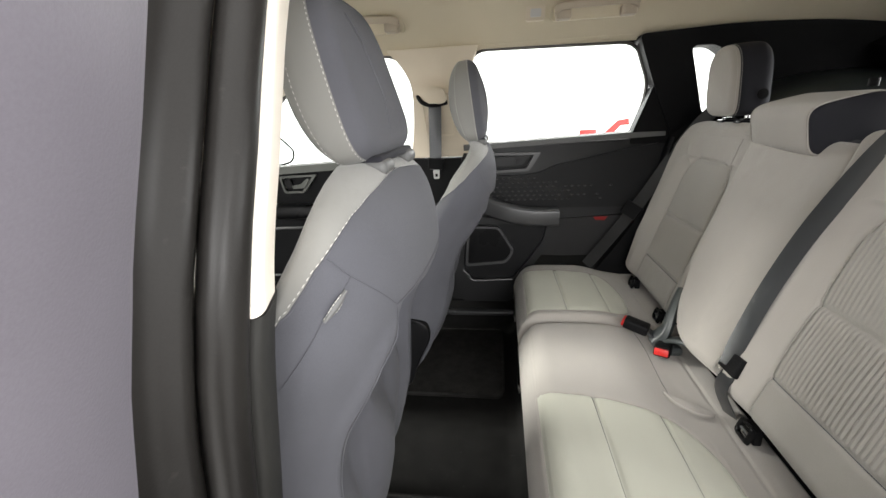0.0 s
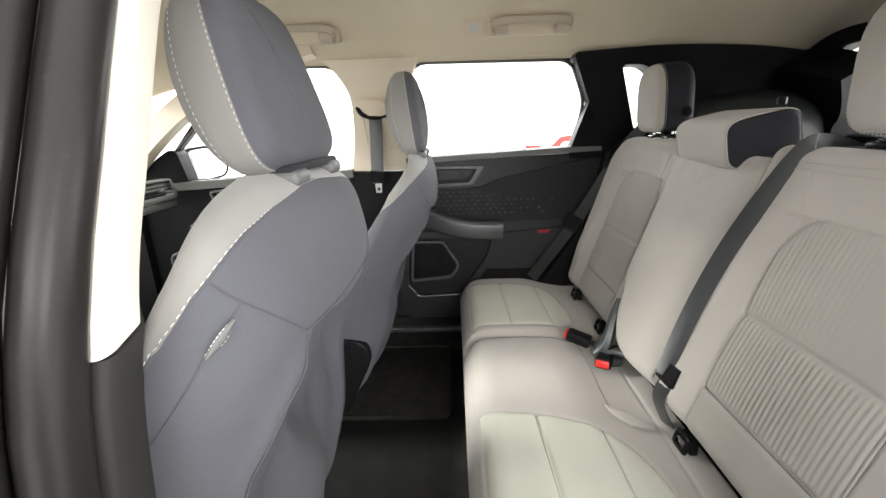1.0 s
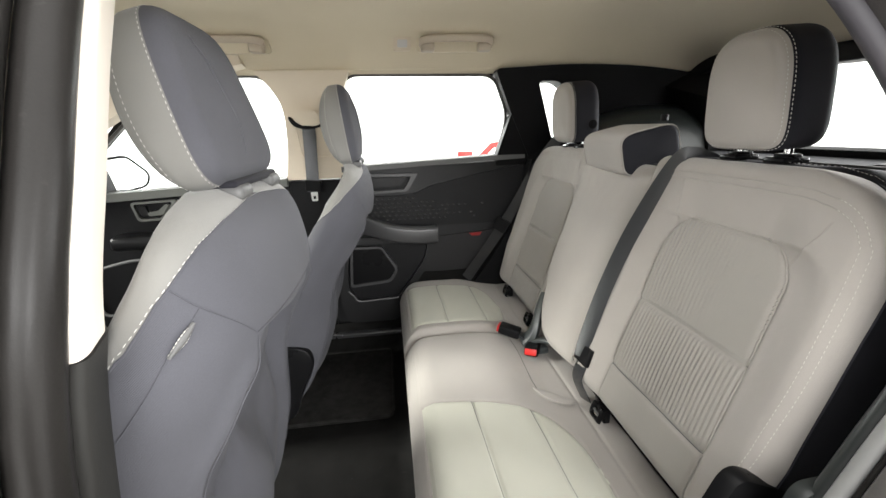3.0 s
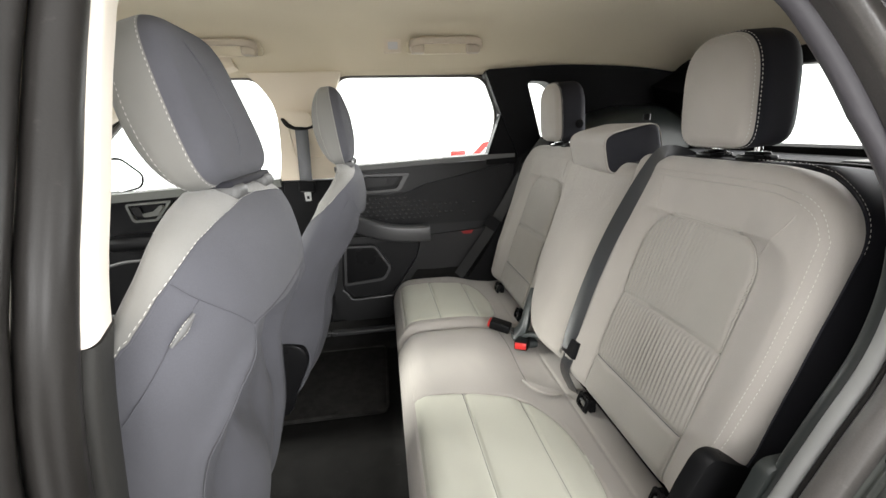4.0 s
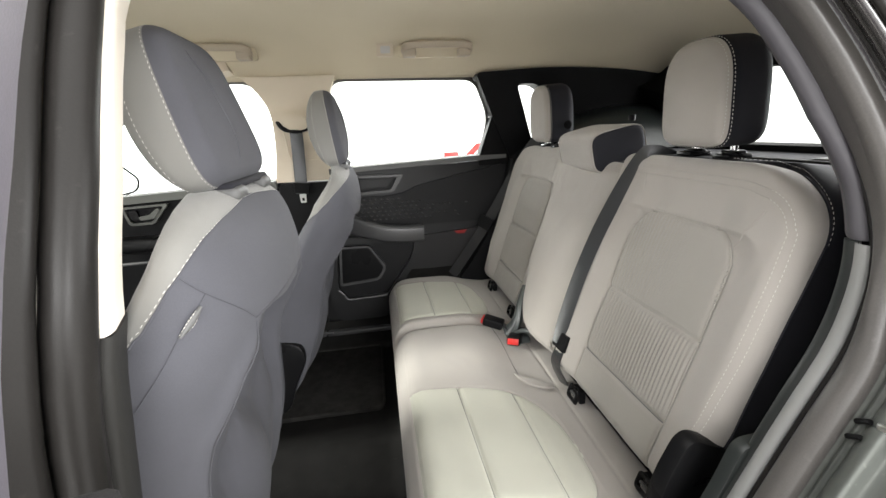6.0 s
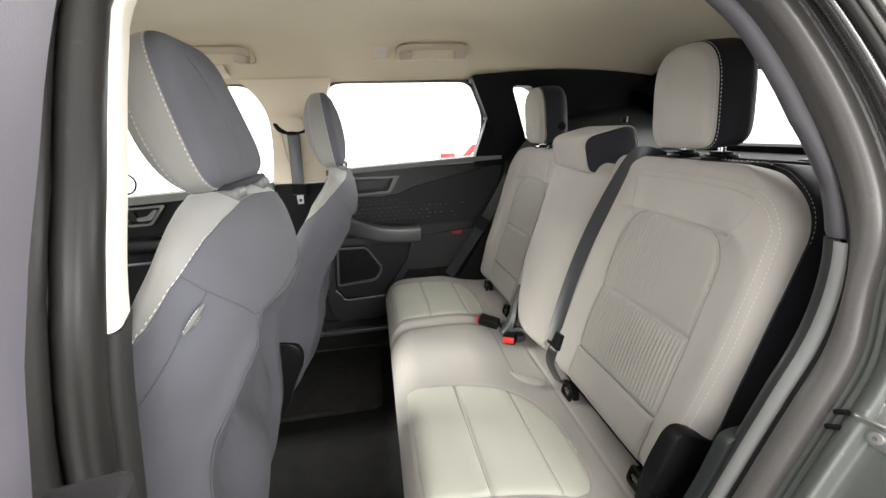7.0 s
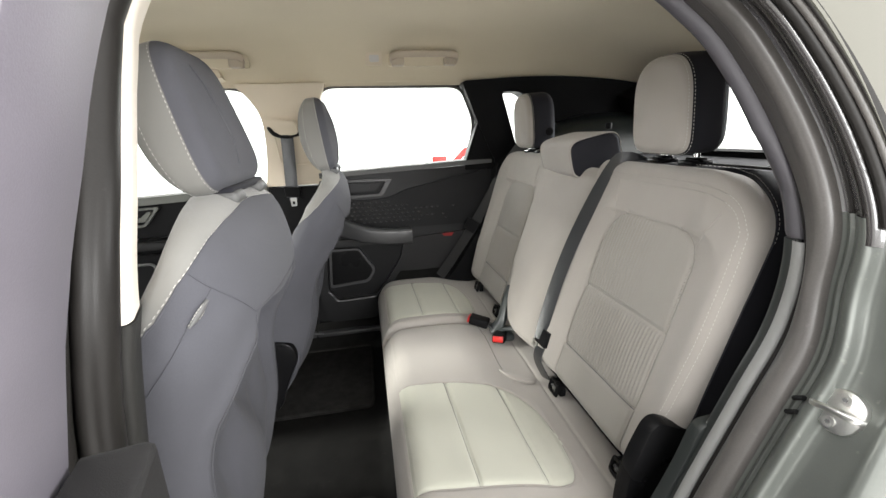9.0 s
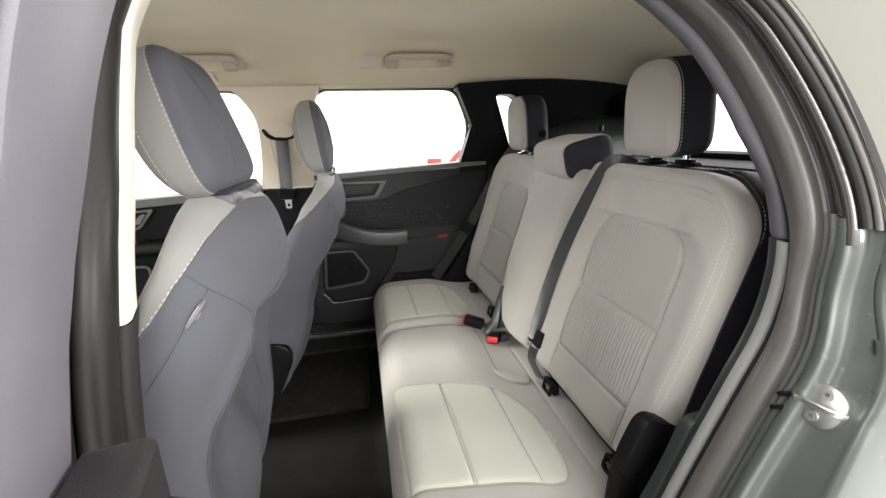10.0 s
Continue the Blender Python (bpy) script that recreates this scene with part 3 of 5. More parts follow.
def panel_relief(y, z, yc, hw):
    """Centre panel with its seams and ribs; yc: the panel's centre, hw its half width."""
    u = (y - yc) / hw
    top, mid, low = 1.165, 0.987, 0.838
    # sewn outline with a round top
    side = abs(u) - panel_half(z)
    out = math.hypot(max(side * hw, 0.0), max(z - top, 0.0))
    if out > 0:
        return 0.014 * ease(out / 0.075) - 0.0035 * bump(out, 0.0045)
    h = -0.0035 * bump(min(-side * hw, top - z), 0.0045)
    h -= 0.0040 * bump(z - mid, 0.004) + 0.0040 * bump(z - low, 0.004) + 0.001
    out_u = u * math.copysign(1, yc)
    rib = math.sin(2 * math.pi * y / 0.0096)
    if low < z < mid:
        h += 0.0030 * math.sin(math.pi * (z - low) / (mid - low))
        h += 0.0014 * (1 - 0.4 * clamp((out_u - 0.1) * 1.2)) * rib * clamp((z - low) / 0.015) * clamp((mid - z) / 0.015)
    elif mid <= z < top:
        h += 0.0035 * math.sin(math.pi * clamp((z - mid) / (top - mid)))
        h += 0.0009 * rib * clamp(0.4 - out_u * 0.9) * clamp((z - mid) / 0.03)
    elif z <= low:
        h += 0.003
    return h


def make_backrest(parent, y0, y1, yc, hw, outer, mat, z1=1.275):
    """One section from y0 to y1. outer: -1 or 1, the side with the big rounded bolster, 0 none."""
    z0 = 0.745
    rh, rv = 0.14, 0.10

    def edge(z, sgn):
        y = y1 if sgn > 0 else y0
        if outer == sgn:
            k = clamp((z - (z1 - rv)) / rv)
            y -= sgn * rh * (1 - math.sqrt(max(0.0, 1 - k * k)))
            y -= sgn * 0.045 * clamp((0.90 - z) / 0.2) ** 1.5
        if not outer and sgn > 0:
            k = clamp((0.885 - z) / 0.14)
            y -= 0.15 * (1 - math.sqrt(max(0.0, 1 - k * k))) + 0.030 * ease((0.935 - z) / 0.07)
        return y

    def point(u, v):
        uu, vv = clamp(u, -1, 1), clamp(v, 0, 1)
        z = z0 + (z1 - z0) * vv
        a, b = edge(z, -1), edge(z, 1)
        s = (uu + 1) / 2
        y = a + (b - a) * s
        h = panel_relief(y, z, yc, hw) if hw else 0.004 * math.sin(math.pi * s) + 0.028 * ease(s)
        ra = 0.038 if outer == -1 else 0.014
        rb = 0.038 if outer == 1 else 0.014 if outer else 0.028
        h -= edge_drop(y - a, ra) + edge_drop(b - y, rb)
        h -= edge_drop(z1 - z, 0.03) + edge_drop(z - z0, 0.03)
        h += 0.0016 * noise.noise((y * 12, z * 12, yc * 3)) + 0.0005 * noise.noise((y * 45, z * 30, yc * 3))
        back = max(0.0, abs(u) - 1, v - 1, -v)
        h -= back * 0.30
        x = back_x(z)
        return (x + BN.x * h, y, z + BN.z * h * (0.3 if back else 1))

    def in_panel(u, v):
        if not hw or abs(u) > 1 or not 0 <= v <= 1:
            return False
        z = z0 + (z1 - z0) * v
        a, b = edge(z, -1), edge(z, 1)
        y = a + (b - a) * (u + 1) / 2
        return z < 1.165 and abs((y - yc) / hw) < panel_half(z)

    n = int((y1 - y0) / 0.0018)
    us = [-1.3, -1.15, -1.05] + [math.sin(math.pi / 2 * (0.35 * t + 0.65 * (2 / math.pi) * math.asin(t))) for t in steps(-1, 1, n)] + [1.05, 1.15, 1.3]
    vs = [-0.2, -0.05] + [0.5 - 0.5 * math.cos(math.pi * (0.5 + (math.asin(2 * t - 1) / math.pi * 0.7 + 0.3 * (t - 0.5)))) for t in steps(0, 1, 150)] + [1.05, 1.2, 1.35]
    inner = (lambda u, v: abs(u) > 1 and u * outer <= 0 and 0 <= v <= 1)
    main = part("backrest", grid_shell(point, us, vs, lambda u, v: 0 <= v <= 1 and abs(u) <= 1 and not in_panel(u, v)), mat, parent)
    part("side_cover", grid_shell(point, us, vs, lambda u, v: v >= 0 and (v > 1 or abs(u) > 1) and not inner(u, v)), CLOTH_BLACK, main, "black cloth side and top edge")
    for sgn in (-1, 1):
        if sgn != outer:
            part("inner_side", grid_shell(point, us, vs, lambda u, v: u * sgn > 1 and 0 <= v <= 1), mat, main)
    if hw:
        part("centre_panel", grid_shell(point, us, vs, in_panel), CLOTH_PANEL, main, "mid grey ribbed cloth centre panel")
        edge_z = [z for z in steps(0.76, 1.164, 130)]

        def at_panel(y, z):
            a, b = edge(z, -1), edge(z, 1)
            return Vector(point(2 * (y - a) / (b - a) - 1, (z - z0) / (z1 - z0))) + BN * 0.0006

        way = [at_panel(yc - hw * panel_half(z), z) for z in edge_z] + [at_panel(yc + hw * q, 1.165) for q in steps(-panel_half(1.1645), panel_half(1.1645), 30)] + [at_panel(yc + hw * panel_half(z), z) for z in reversed(edge_z)]
        part("seam", sweep(way, circle(0.0019, 6), (-1, 0.1, 0.2)), CLOTH_PANEL, main)
        for z in (0.987, 0.838):
            part("seam", sweep([at_panel(yc + hw * q * panel_half(z), z) - BN * 0.0004 for q in steps(-1, 1, 50)], circle(0.0008, 6), (-1, 0.1, 0.2)), CLOTH_DARK, main)
    return point, main


bench = thing("rear_seat", (0.45, -0.2, 0.42), "light grey cloth two-place rear seat with ribbed panels", "car seat", "rear seats")
near_pt, near_back = make_backrest(bench, -0.602, -0.125, -0.366, 0.138, -1, CLOTH_LIGHT)
mid_pt, _ = make_backrest(bench, -0.123, 0.176, 0.02, 0, 0, CLOTH_LIGHT, 1.252)
far_bench = thing("rear_seat", (0.45, 0.42, 0.42), "light grey cloth single rear seat beside the closed door", "car seat", "rear seats")
far_pt, far_back = make_backrest(far_bench, 0.172, 0.635, 0.350, 0.134, 1, CLOTH_LIGHT)


def bench_stitches(parent, pt, outer):
    edge_line = [pt(outer * 1.0, v) for v in steps(0.22, 1.0, 90)] + [pt(u * outer, 1.0) for u in steps(1.0, -1.0, 90)]
    part("piping", sweep([Vector(p) + BN * 0.001 for p in edge_line], circle(0.0022, 6), (0, 1, 0.2)), CLOTH_BLACK, parent)
    inner = [Vector(pt(outer * 1.008, v)) + Vector((-0.001, outer * 0.0015, 0)) for v in steps(0.2, 0.985, 90)] + [Vector(pt(outer * u, 1.004)) + Vector((-0.001, 0, 0.0015)) for u in steps(0.995, 0.55, 30)]
    part("stitching", dashes(inner, 0.0042, 0.0032, 0.00036), STITCH, parent)
    for k in (0.905, 0.948):
        top = 0.915 + (k - 0.9) * 0.5
        way = smooth_line([(outer * a, b, 0) for a, b in ((k - 0.03, 0.24), (k, 0.5), (k - 0.01, 0.78), (k - 0.03, 0.84), (k - 0.09, top - 0.035), (k - 0.22, top - 0.012), (k - 0.5, top), (-0.9, top))], 30)
        sewn = [Vector(pt(p.x, p.y)) + BN * 0.0008 for p in way]
        part("stitching", dashes(sewn[:int(len(sewn) * 0.68)], 0.0042, 0.0032, 0.00036), STITCH, parent)
        part("seam", sweep(sewn[int(len(sewn) * 0.66):], circle(0.0007, 6), (-1, 0.1, 0.2)), CLOTH_LIGHT, parent)


def bolster_seams(parent, pt, y0, y1, yc, hw, outer):
    """Short seams from the upper corners of the centre panel out to the bolster."""
    for sgn, (da, za), (db, zb) in ((outer, (0.128, 1.142), (0.172, 1.205)), (-outer, (0.118, 1.142), (0.127, 1.232))):
        way = []
        for k in steps(0, 1, 16):
            y, z = yc + sgn * (da + (db - da) * k), za + (zb - za) * k
            way.append(Vector(pt(2 * (y - y0) / (y1 - y0) - 1, (z - 0.745) / 0.53)) + BN * 0.0003)
        part("seam", sweep(way, circle(0.0007, 6), (-1, 0.1, 0.2)), CLOTH_LIGHT, parent)


bolster_seams(near_back, near_pt, -0.602, -0.125, -0.366, 0.138, -1)
bolster_seams(far_back, far_pt, 0.172, 0.635, 0.350, 0.134, 1)
bench_stitches(near_back, near_pt, -1)
bench_stitches(far_back, far_pt, 1)

# ---- rear cushions ----


def make_cushion(parent, y0, y1, lo_line, hi_line, cross, stitch, top=0.72):
    """lo_line, hi_line: the sides of the inset panel as (x, y), meeting at its round rear end; cross: where seams cross it; stitch: from and to along the front edge."""
    x0, x1 = 0.175, 0.64
    start, end = 0.205, lo_line[-1][0]
    lo = smooth_line([(*p, 0) for p in lo_line], 8)
    hi = smooth_line([(*p, 0) for p in hi_line], 8)
    lo_x, lo_y, hi_x, hi_y = [p.x for p in lo], [p.y for p in lo], [p.x for p in hi], [p.y for p in hi]

    def sides(x):
        return float(np.interp(x, lo_x, lo_y)), float(np.interp(x, hi_x, hi_y))

    def depth(x, y):
        """Distance from the panel's outline, positive inside."""
        a, b = sides(x)
        a2, b2 = sides(x + 0.004)
        da = (y - a) / math.hypot(1, (a2 - a) / 0.004)
        db = (b - y) / math.hypot(1, (b2 - b) / 0.004)
        return min(da, db, end - x if x > end else 1, x - start)

    def point(u, v):
        uu, vv = clamp(u, 0, 1), clamp(v, 0, 1)
        x, y = x0 + (x1 - x0) * uu, y0 + (y1 - y0) * vv
        z = top - 0.030 * ease((x - 0.40) / 0.2) + 0.006 * math.sin(math.pi * clamp((x - 0.2) / 0.3))
        d = depth(x, y)
        z -= 0.0028 * bump(d, 0.004)
        if d > 0:
            z += 0.0018 * ease(d / 0.02)
            for sx in cross:
                z -= 0.0038 * bump(x - sx, 0.0035) - 0.0012 * bump(abs(x - sx) - 0.02, 0.02)
        z -= 0.0022 * bump(x - 0.575 - 0.02 * (y - y0), 0.004)
        z -= 0.0015 * bump(x - 0.207, 0.004)
        far = 0.035 if y1 > 0.4 else 0.022
        near = 0.035 if y0 < 0 else 0.022
        corner = math.hypot(max(0.0, 1 - (x - x0) / 0.08), max(0.0, 1 - (y1 - y) / far, 1 - (y - y0) / near))
        z -= (0.03 + 0.06 * clamp(1.3 - (x - x0) / 0.06)) * (1 - math.sqrt(max(0.0, 1 - min(1.0, corner) ** 2)))
        z += 0.0022 * noise.noise((x * 9, y * 9, 2.0)) + 0.0004 * noise.noise((x * 40, y * 22, 5.0))
        if u < 0:
            z -= -u * 1.4
            x += -u * 0.25
        side = max(0.0, v - 1, -v)
        z -= side * 1.2
        if u > 1:
            z -= (u - 1) * 1.0
        return (x, y, z)

    def on(x, y, lift=0.0004):
        return Vector(point((x - x0) / (x1 - x0), (y - y0) / (y1 - y0))) + Vector((0, 0, lift))

    us = [-0.2, -0.12, -0.05] + [1 - math.cos(math.pi / 2 * t) if t < 0.3 else (1 - math.cos(math.pi / 2 * 0.3)) + (t - 0.3) / 0.7 * math.cos(math.pi / 2 * 0.3) for t in steps(0, 1, 190)] + [1.05]
    n = int((y1 - y0) / 0.0032)
    vs = [-0.12, -0.04] + [0.5 + 0.5 * math.sin(math.pi / 2 * t) * 0.3 + 0.35 * t for t in steps(-1, 1, n)] + [1.04, 1.12]

    def in_panel(u, v):
        return 0 <= u <= 1 and 0 <= v <= 1 and depth(x0 + (x1 - x0) * u, y0 + (y1 - y0) * v) > 0

    main = part("cushion", grid_shell(point, us, vs, lambda u, v: not in_panel(u, v)), CLOTH_LIGHT, parent)
    part("centre_panel", grid_shell(point, us, vs, in_panel), CLOTH_INSERT_LIT, main, "greenish grey cloth centre panel, colour raised for missing light")
    rim = [on(p.x, p.y) for p in lo if p.x >= start] + [on(p.x, p.y) for p in reversed(hi) if p.x >= start]
    part("seam", sweep(rim, circle(0.0014, 6)), CLOTH_PANEL, main)
    for sx in cross:
        a, b = sides(sx)
        part("seam", sweep([on(sx - 0.006 * k, a + 0.002 + (b - a - 0.004) * k, 0) for k in steps(0, 1, 50)], circle(0.0007, 6)), CLOTH_DARK, main)
    for lift, xs_ in ((0.0006, 0.205), (0.0006, 0.213)):
        part("stitching", dashes([on(xs_, y, lift) for y in steps(*stitch, 120)], 0.0042, 0.0034, 0.00030), STITCH, main)
    return on, main


nc_on, near_cushion = make_cushion(bench, -0.625, 0.197, [(0.19, -0.476), (0.314, -0.500), (0.45, -0.520), (0.49, -0.516), (0.513, -0.500), (0.527, -0.46), (0.534, -0.39)], [(0.19, -0.137), (0.33, -0.160), (0.395, -0.178), (0.46, -0.205), (0.50, -0.240), (0.526, -0.305), (0.534, -0.39)], (0.326, 0.454), (-0.60, -0.30))
part("seam", sweep([nc_on(0.502 + 0.004 * math.sin(5 * k), 0.185 - 0.30 * k, 0) for k in steps(0, 1, 40)], circle(0.0008, 6)), CLOTH_DARK, near_cushion)
fc_on, far_cushion = make_cushion(far_bench, 0.203, 0.665, [(0.19, 0.250), (0.33, 0.242), (0.46, 0.245), (0.50, 0.262), (0.522, 0.295), (0.532, 0.38)], [(0.19, 0.590), (0.33, 0.580), (0.45, 0.565), (0.49, 0.545), (0.515, 0.500), (0.532, 0.38)], (0.326, 0.456), (0.24, 0.60), 0.732)
part("seat_base", box(0.23, 0.70, -0.60, 0.19, 0.42, 0.645, 0.02), CLOTH_BLACK, bench, "black seat base")
part("seat_base", box(0.23, 0.70, 0.21, 0.65, 0.42, 0.645, 0.02), CLOTH_BLACK, far_bench, "black seat base")

# ---- head restraints ----


def pad(w, h, d, n=4.5, fillet=0.03, dome=0.012, top=0.0, back=0.012, taper=0.0, crown=None):
    """A padded block round the origin, front towards -x: width y, height z, depth x. top: how much narrower its upper end is; taper: how much thinner in front its lower end is."""
    def point(a, v):
        c, q = math.cos(a), math.sin(a)
        e = crown if crown and q > 0 else n
        r = (abs(c) ** e + abs(q) ** e) ** (-1 / e)
        fw, fh = 1 - 2 * fillet / w, 1 - 2 * fillet / h
        if v < 0.3:
            k = v / 0.3
            sy, sz, x = fw * k, fh * k, -d / 2 - dome * (1 - k * k)
        elif v < 0.45:
            g = (v - 0.3) / 0.15 * math.pi / 2
            sy, sz, x = fw + (1 - fw) * math.sin(g), fh + (1 - fh) * math.sin(g), -d / 2 + fillet * (1 - math.cos(g))
        elif v < 0.55:
            sy, sz, x = 1, 1, -d / 2 + fillet + (d - 2 * fillet) * (v - 0.45) / 0.1
        elif v < 0.7:
            g = (v - 0.55) / 0.15 * math.pi / 2
            sy, sz, x = 1 - (1 - fw) * (1 - math.cos(g)), 1 - (1 - fh) * (1 - math.cos(g)), d / 2 - fillet * (1 - math.sin(g))
        else:
            k = (1 - v) / 0.3
            sy, sz, x = fw * k, fh * k, d / 2 + back * (1 - k * k)
        y, z = w / 2 * r * c * sy, h / 2 * r * q * sz
        y *= 1 - top * clamp((z / h + 0.5)) ** 2
        if x < 0.01:
            x -= (x - 0.01) * taper * abs(2 * z / h) ** 2
        return (x, y, z)
    us = steps(-math.pi / 2, 1.5 * math.pi, 96)
    vs = steps(0, 0.3, 10) + steps(0.3, 0.45, 7)[1:] + steps(0.45, 0.55, 6)[1:] + steps(0.55, 0.7, 7)[1:] + steps(0.7, 1, 10)[1:]
    return point, us, vs


def place_mesh(me, m):
    me.transform(m)
    return me


def pad_line(fn, m, v, lift=1.004, n=160, a0=-math.pi / 2, a1=1.5 * math.pi):
    return [m @ (Vector(fn(a, v)) * lift) for a in steps(a0, a1, n)]


def rear_rest(parent, y, x, z, label):
    m = Matrix.Translation((x - 0.003, y, z + 0.084)) @ Matrix.Rotation(radians(-3), 4, "Y")
    fn, us, vs = pad(0.170, 0.186, 0.102, 6.0, 0.028, 0.008, 0.07, crown=3.1)
    t = part("head_restraint", place_mesh(grid_shell(fn, us, vs, lambda a, v: v < 0.41), m.copy()), CLOTH_LIGHT, parent, label)
    part("back_cover", place_mesh(grid_shell(fn, us, vs, lambda a, v: v >= 0.41), m.copy()), CLOTH_BLACK, t, "black cloth back and sides")
    part("stitching", dashes(pad_line(fn, m, 0.418), 0.0038, 0.0026, 0.0005), STITCH, t)
    part("stitching", dashes(pad_line(fn, m, 0.385), 0.0030, 0.003, 0.0003), STITCH, t)
    for sy in (-0.047, 0.047):
        part("post", sweep([(x + 0.012, y + sy, z - 0.045), (x + 0.012, y + sy, z + 0.03)], circle(0.0065, 10), (1, 0, 0)), CHROME, t, "chrome post")
        part("guide", box(x - 0.014, x + 0.034, y + sy - 0.02, y + sy + 0.02, z - 0.03, z - 0.020, 0.004), PLASTIC_SATIN, t, "black guide sleeve")
        part("collar", box(x - 0.002, x + 0.026, y + sy - 0.014, y + sy + 0.014, z - 0.022, z - 0.015, 0.003), PLASTIC_SATIN, t, "black collar")
    if y > 0:
        part("button", join(sweep([(x + 0.02, y - 0.082, z + 0.045), (x + 0.02, y - 0.088, z + 0.045)], circle(0.013, 16), (0, 0, 1)), sweep([(x + 0.02, y - 0.086, z + 0.045), (x + 0.02, y - 0.091, z + 0.045)], circle(0.006, 12), (0, 0, 1))), PLASTIC_SATIN, t, "round black release button")
    return t


rear_rest(bench, -0.338, 0.785, 1.302, "raised head restraint with light grey face")
rear_rest(far_bench, 0.366, 0.775, 1.297, "raised head restraint with light grey face")

mm = Matrix.Translation((0.785, 0.054, 1.278)) @ Matrix.Rotation(radians(90), 4, "Z") @ Matrix.Rotation(radians(-12), 4, "X")
fn, us, vs = pad(0.150, 0.106, 0.207, 4.4, 0.016, 0.004, 0.0, 0.004)
mid_rest = part("head_restraint", place_mesh(grid_shell(fn, us, vs, lambda a, v: 0.40 < v < 0.60), mm.copy()), CLOTH_LIGHT, bench, "low centre head restraint, light grey with black sides")
part("side_cover", place_mesh(grid_shell(fn, us, vs, lambda a, v: v <= 0.40), mm.copy()), CLOTH_BLACK, mid_rest, "black cloth side")
part("side_cover", place_mesh(grid_shell(fn, us, vs, lambda a, v: v >= 0.60), mm.copy()), CLOTH_BLACK, mid_rest, "black cloth side")
for v in (0.395, 0.605):
    part("piping", sweep(pad_line(fn, mm, v, 1.010, 90), circle(0.0016, 6), (0, 1, 0.1)), CLOTH_LIGHT, mid_rest)
part("button", sweep([(0.86, 0.03, 1.345), (0.86, 0.03, 1.36)], circle(0.009, 12), (1, 0, 0)), PLASTIC_BLACK, mid_rest)

# ---- front seats ----


def front_seat(dx, yc, dz, hy, lean, seam_heights, seam_turns, label):
    """A front seat seen from behind. dx, dz: how far back and how high it is set; hy: the head restraint's centre; lean: extra recline; the seam's turn round the side at each height."""
    t = thing("front_seat", (dx - 0.1, yc, 0.43), label, "car seat", "front seats")
    # rear surface (x, z), half width, from the bottom up
    spine = [(-0.175, 0.50, 0.215), (-0.115, 0.62, 0.235), (-0.085, 0.75, 0.250), (-0.045, 0.92, 0.262), (0.008, 1.06, 0.266), (0.022, 1.14, 0.262), (0.012, 1.20, 0.246), (-0.006, 1.240, 0.222), (-0.028, 1.263, 0.175), (-0.050, 1.276, 0.085)]
    line = smooth_line([(a, b, c) for a, b, c in spine], 9)
    lz = [p.y for p in line]

    def at(z):
        return float(np.interp(z, lz, [p.x for p in line])), float(np.interp(z, lz, [p.z for p in line]))

    def seam_angle(z):
        return float(np.interp(z, seam_heights, seam_turns))

    def rim_at(z):
        return float(np.interp(z, [0.70, 0.90, 0.99, 1.065, 1.10, 1.13], [0.190, 0.198, 0.203, 0.185, 0.160, 0.152]))

    def point(a, z):
        px, hw = at(z)
        shrink = float(np.interp(z, [1.0, 1.10, 1.17, 1.20, 1.243, 1.263, 1.283], [1.0, 0.86, 0.70, 0.56, 0.34, 0.22, 0.15]))
        db, df = 0.135 * shrink, 0.050 * shrink
        c, q = math.cos(a), math.sin(a)
        e = 2 / 2.5
        y = hw * math.copysign(abs(c) ** e, c)
        mid = px - db
        x = mid + (db if q > 0 else df) * math.copysign(abs(q) ** e, q)
        if q < 0:  # side bolsters reach forward
            x -= 0.012 * clamp(-q * 2.5) * clamp((abs(y) / hw - 0.45) / 0.4) * (1 - clamp((z - 1.08) / 0.18))
        else:
            # hollow for the knees, with slack cloth in it
            rim = rim_at(z)
            inside = ease((rim - abs(y)) / 0.028) * ease((1.132 + 0.10 * (abs(y) - 0.168) - z) / 0.022)
            inside *= 0.4 + 0.6 * clamp((z - 0.72) / 0.26)
            x += 0.030 * ease((0.98 - z) / 0.22)
            fold = 0.017 * math.sin(y * 34 + z * 11 + dx * 20 + 0.9 * math.sin(z * 14)) * clamp((1.1 - z) / 0.15) + 0.006 * noise.noise((y * 9, z * 5, dx * 30))
            crease = 0.018 * bump(y + 0.06 + 0.10 * (1.1 - z) + 0.012 * math.sin(z * 24), 0.014) + 0.012 * bump(y - 0.07 - 0.06 * (1.1 - z), 0.018)
            x -= inside * (0.055 - fold + crease * clamp((1.115 - z) / 0.05))
            x += 0.009 * bump(abs(y) - rim - 0.012, 0.013) * clamp((1.12 - z) / 0.03)
        return (x + dx + lean * (z - 1.0), yc + y, z + dz)

    zs = steps(0.50, 1.16, 80) + steps(1.16, 1.262, 50)[1:]
    ts = [0.5 - 0.5 * math.cos(math.pi * k) * (0.6 + 0.4 * abs(math.cos(math.pi * k))) for k in steps(0, 1, 110)]

    def dark(u, z):
        s = seam_angle(z)
        return point(s + (math.pi - 2 * s) * u, z)

    def light(u, z):
        s = seam_angle(min(z, 1.262))
        return point(math.pi - s + (math.pi + 2 * s) * u, z)

    # light cloth parts use the darkened copy, with the shade in its colour
    main = part("backrest", grid_shell(light, steps(0, 1, 110), zs + steps(1.262, 1.276, 8)[1:]), CLOTH_FRONT_SHADED, t, "light grey cloth front and sides")
    part("back_cover", grid_shell(dark, ts, zs), CLOTH_DARK, main, "dark grey cloth back with a hollow for the knees")
    bm = bmesh.new()
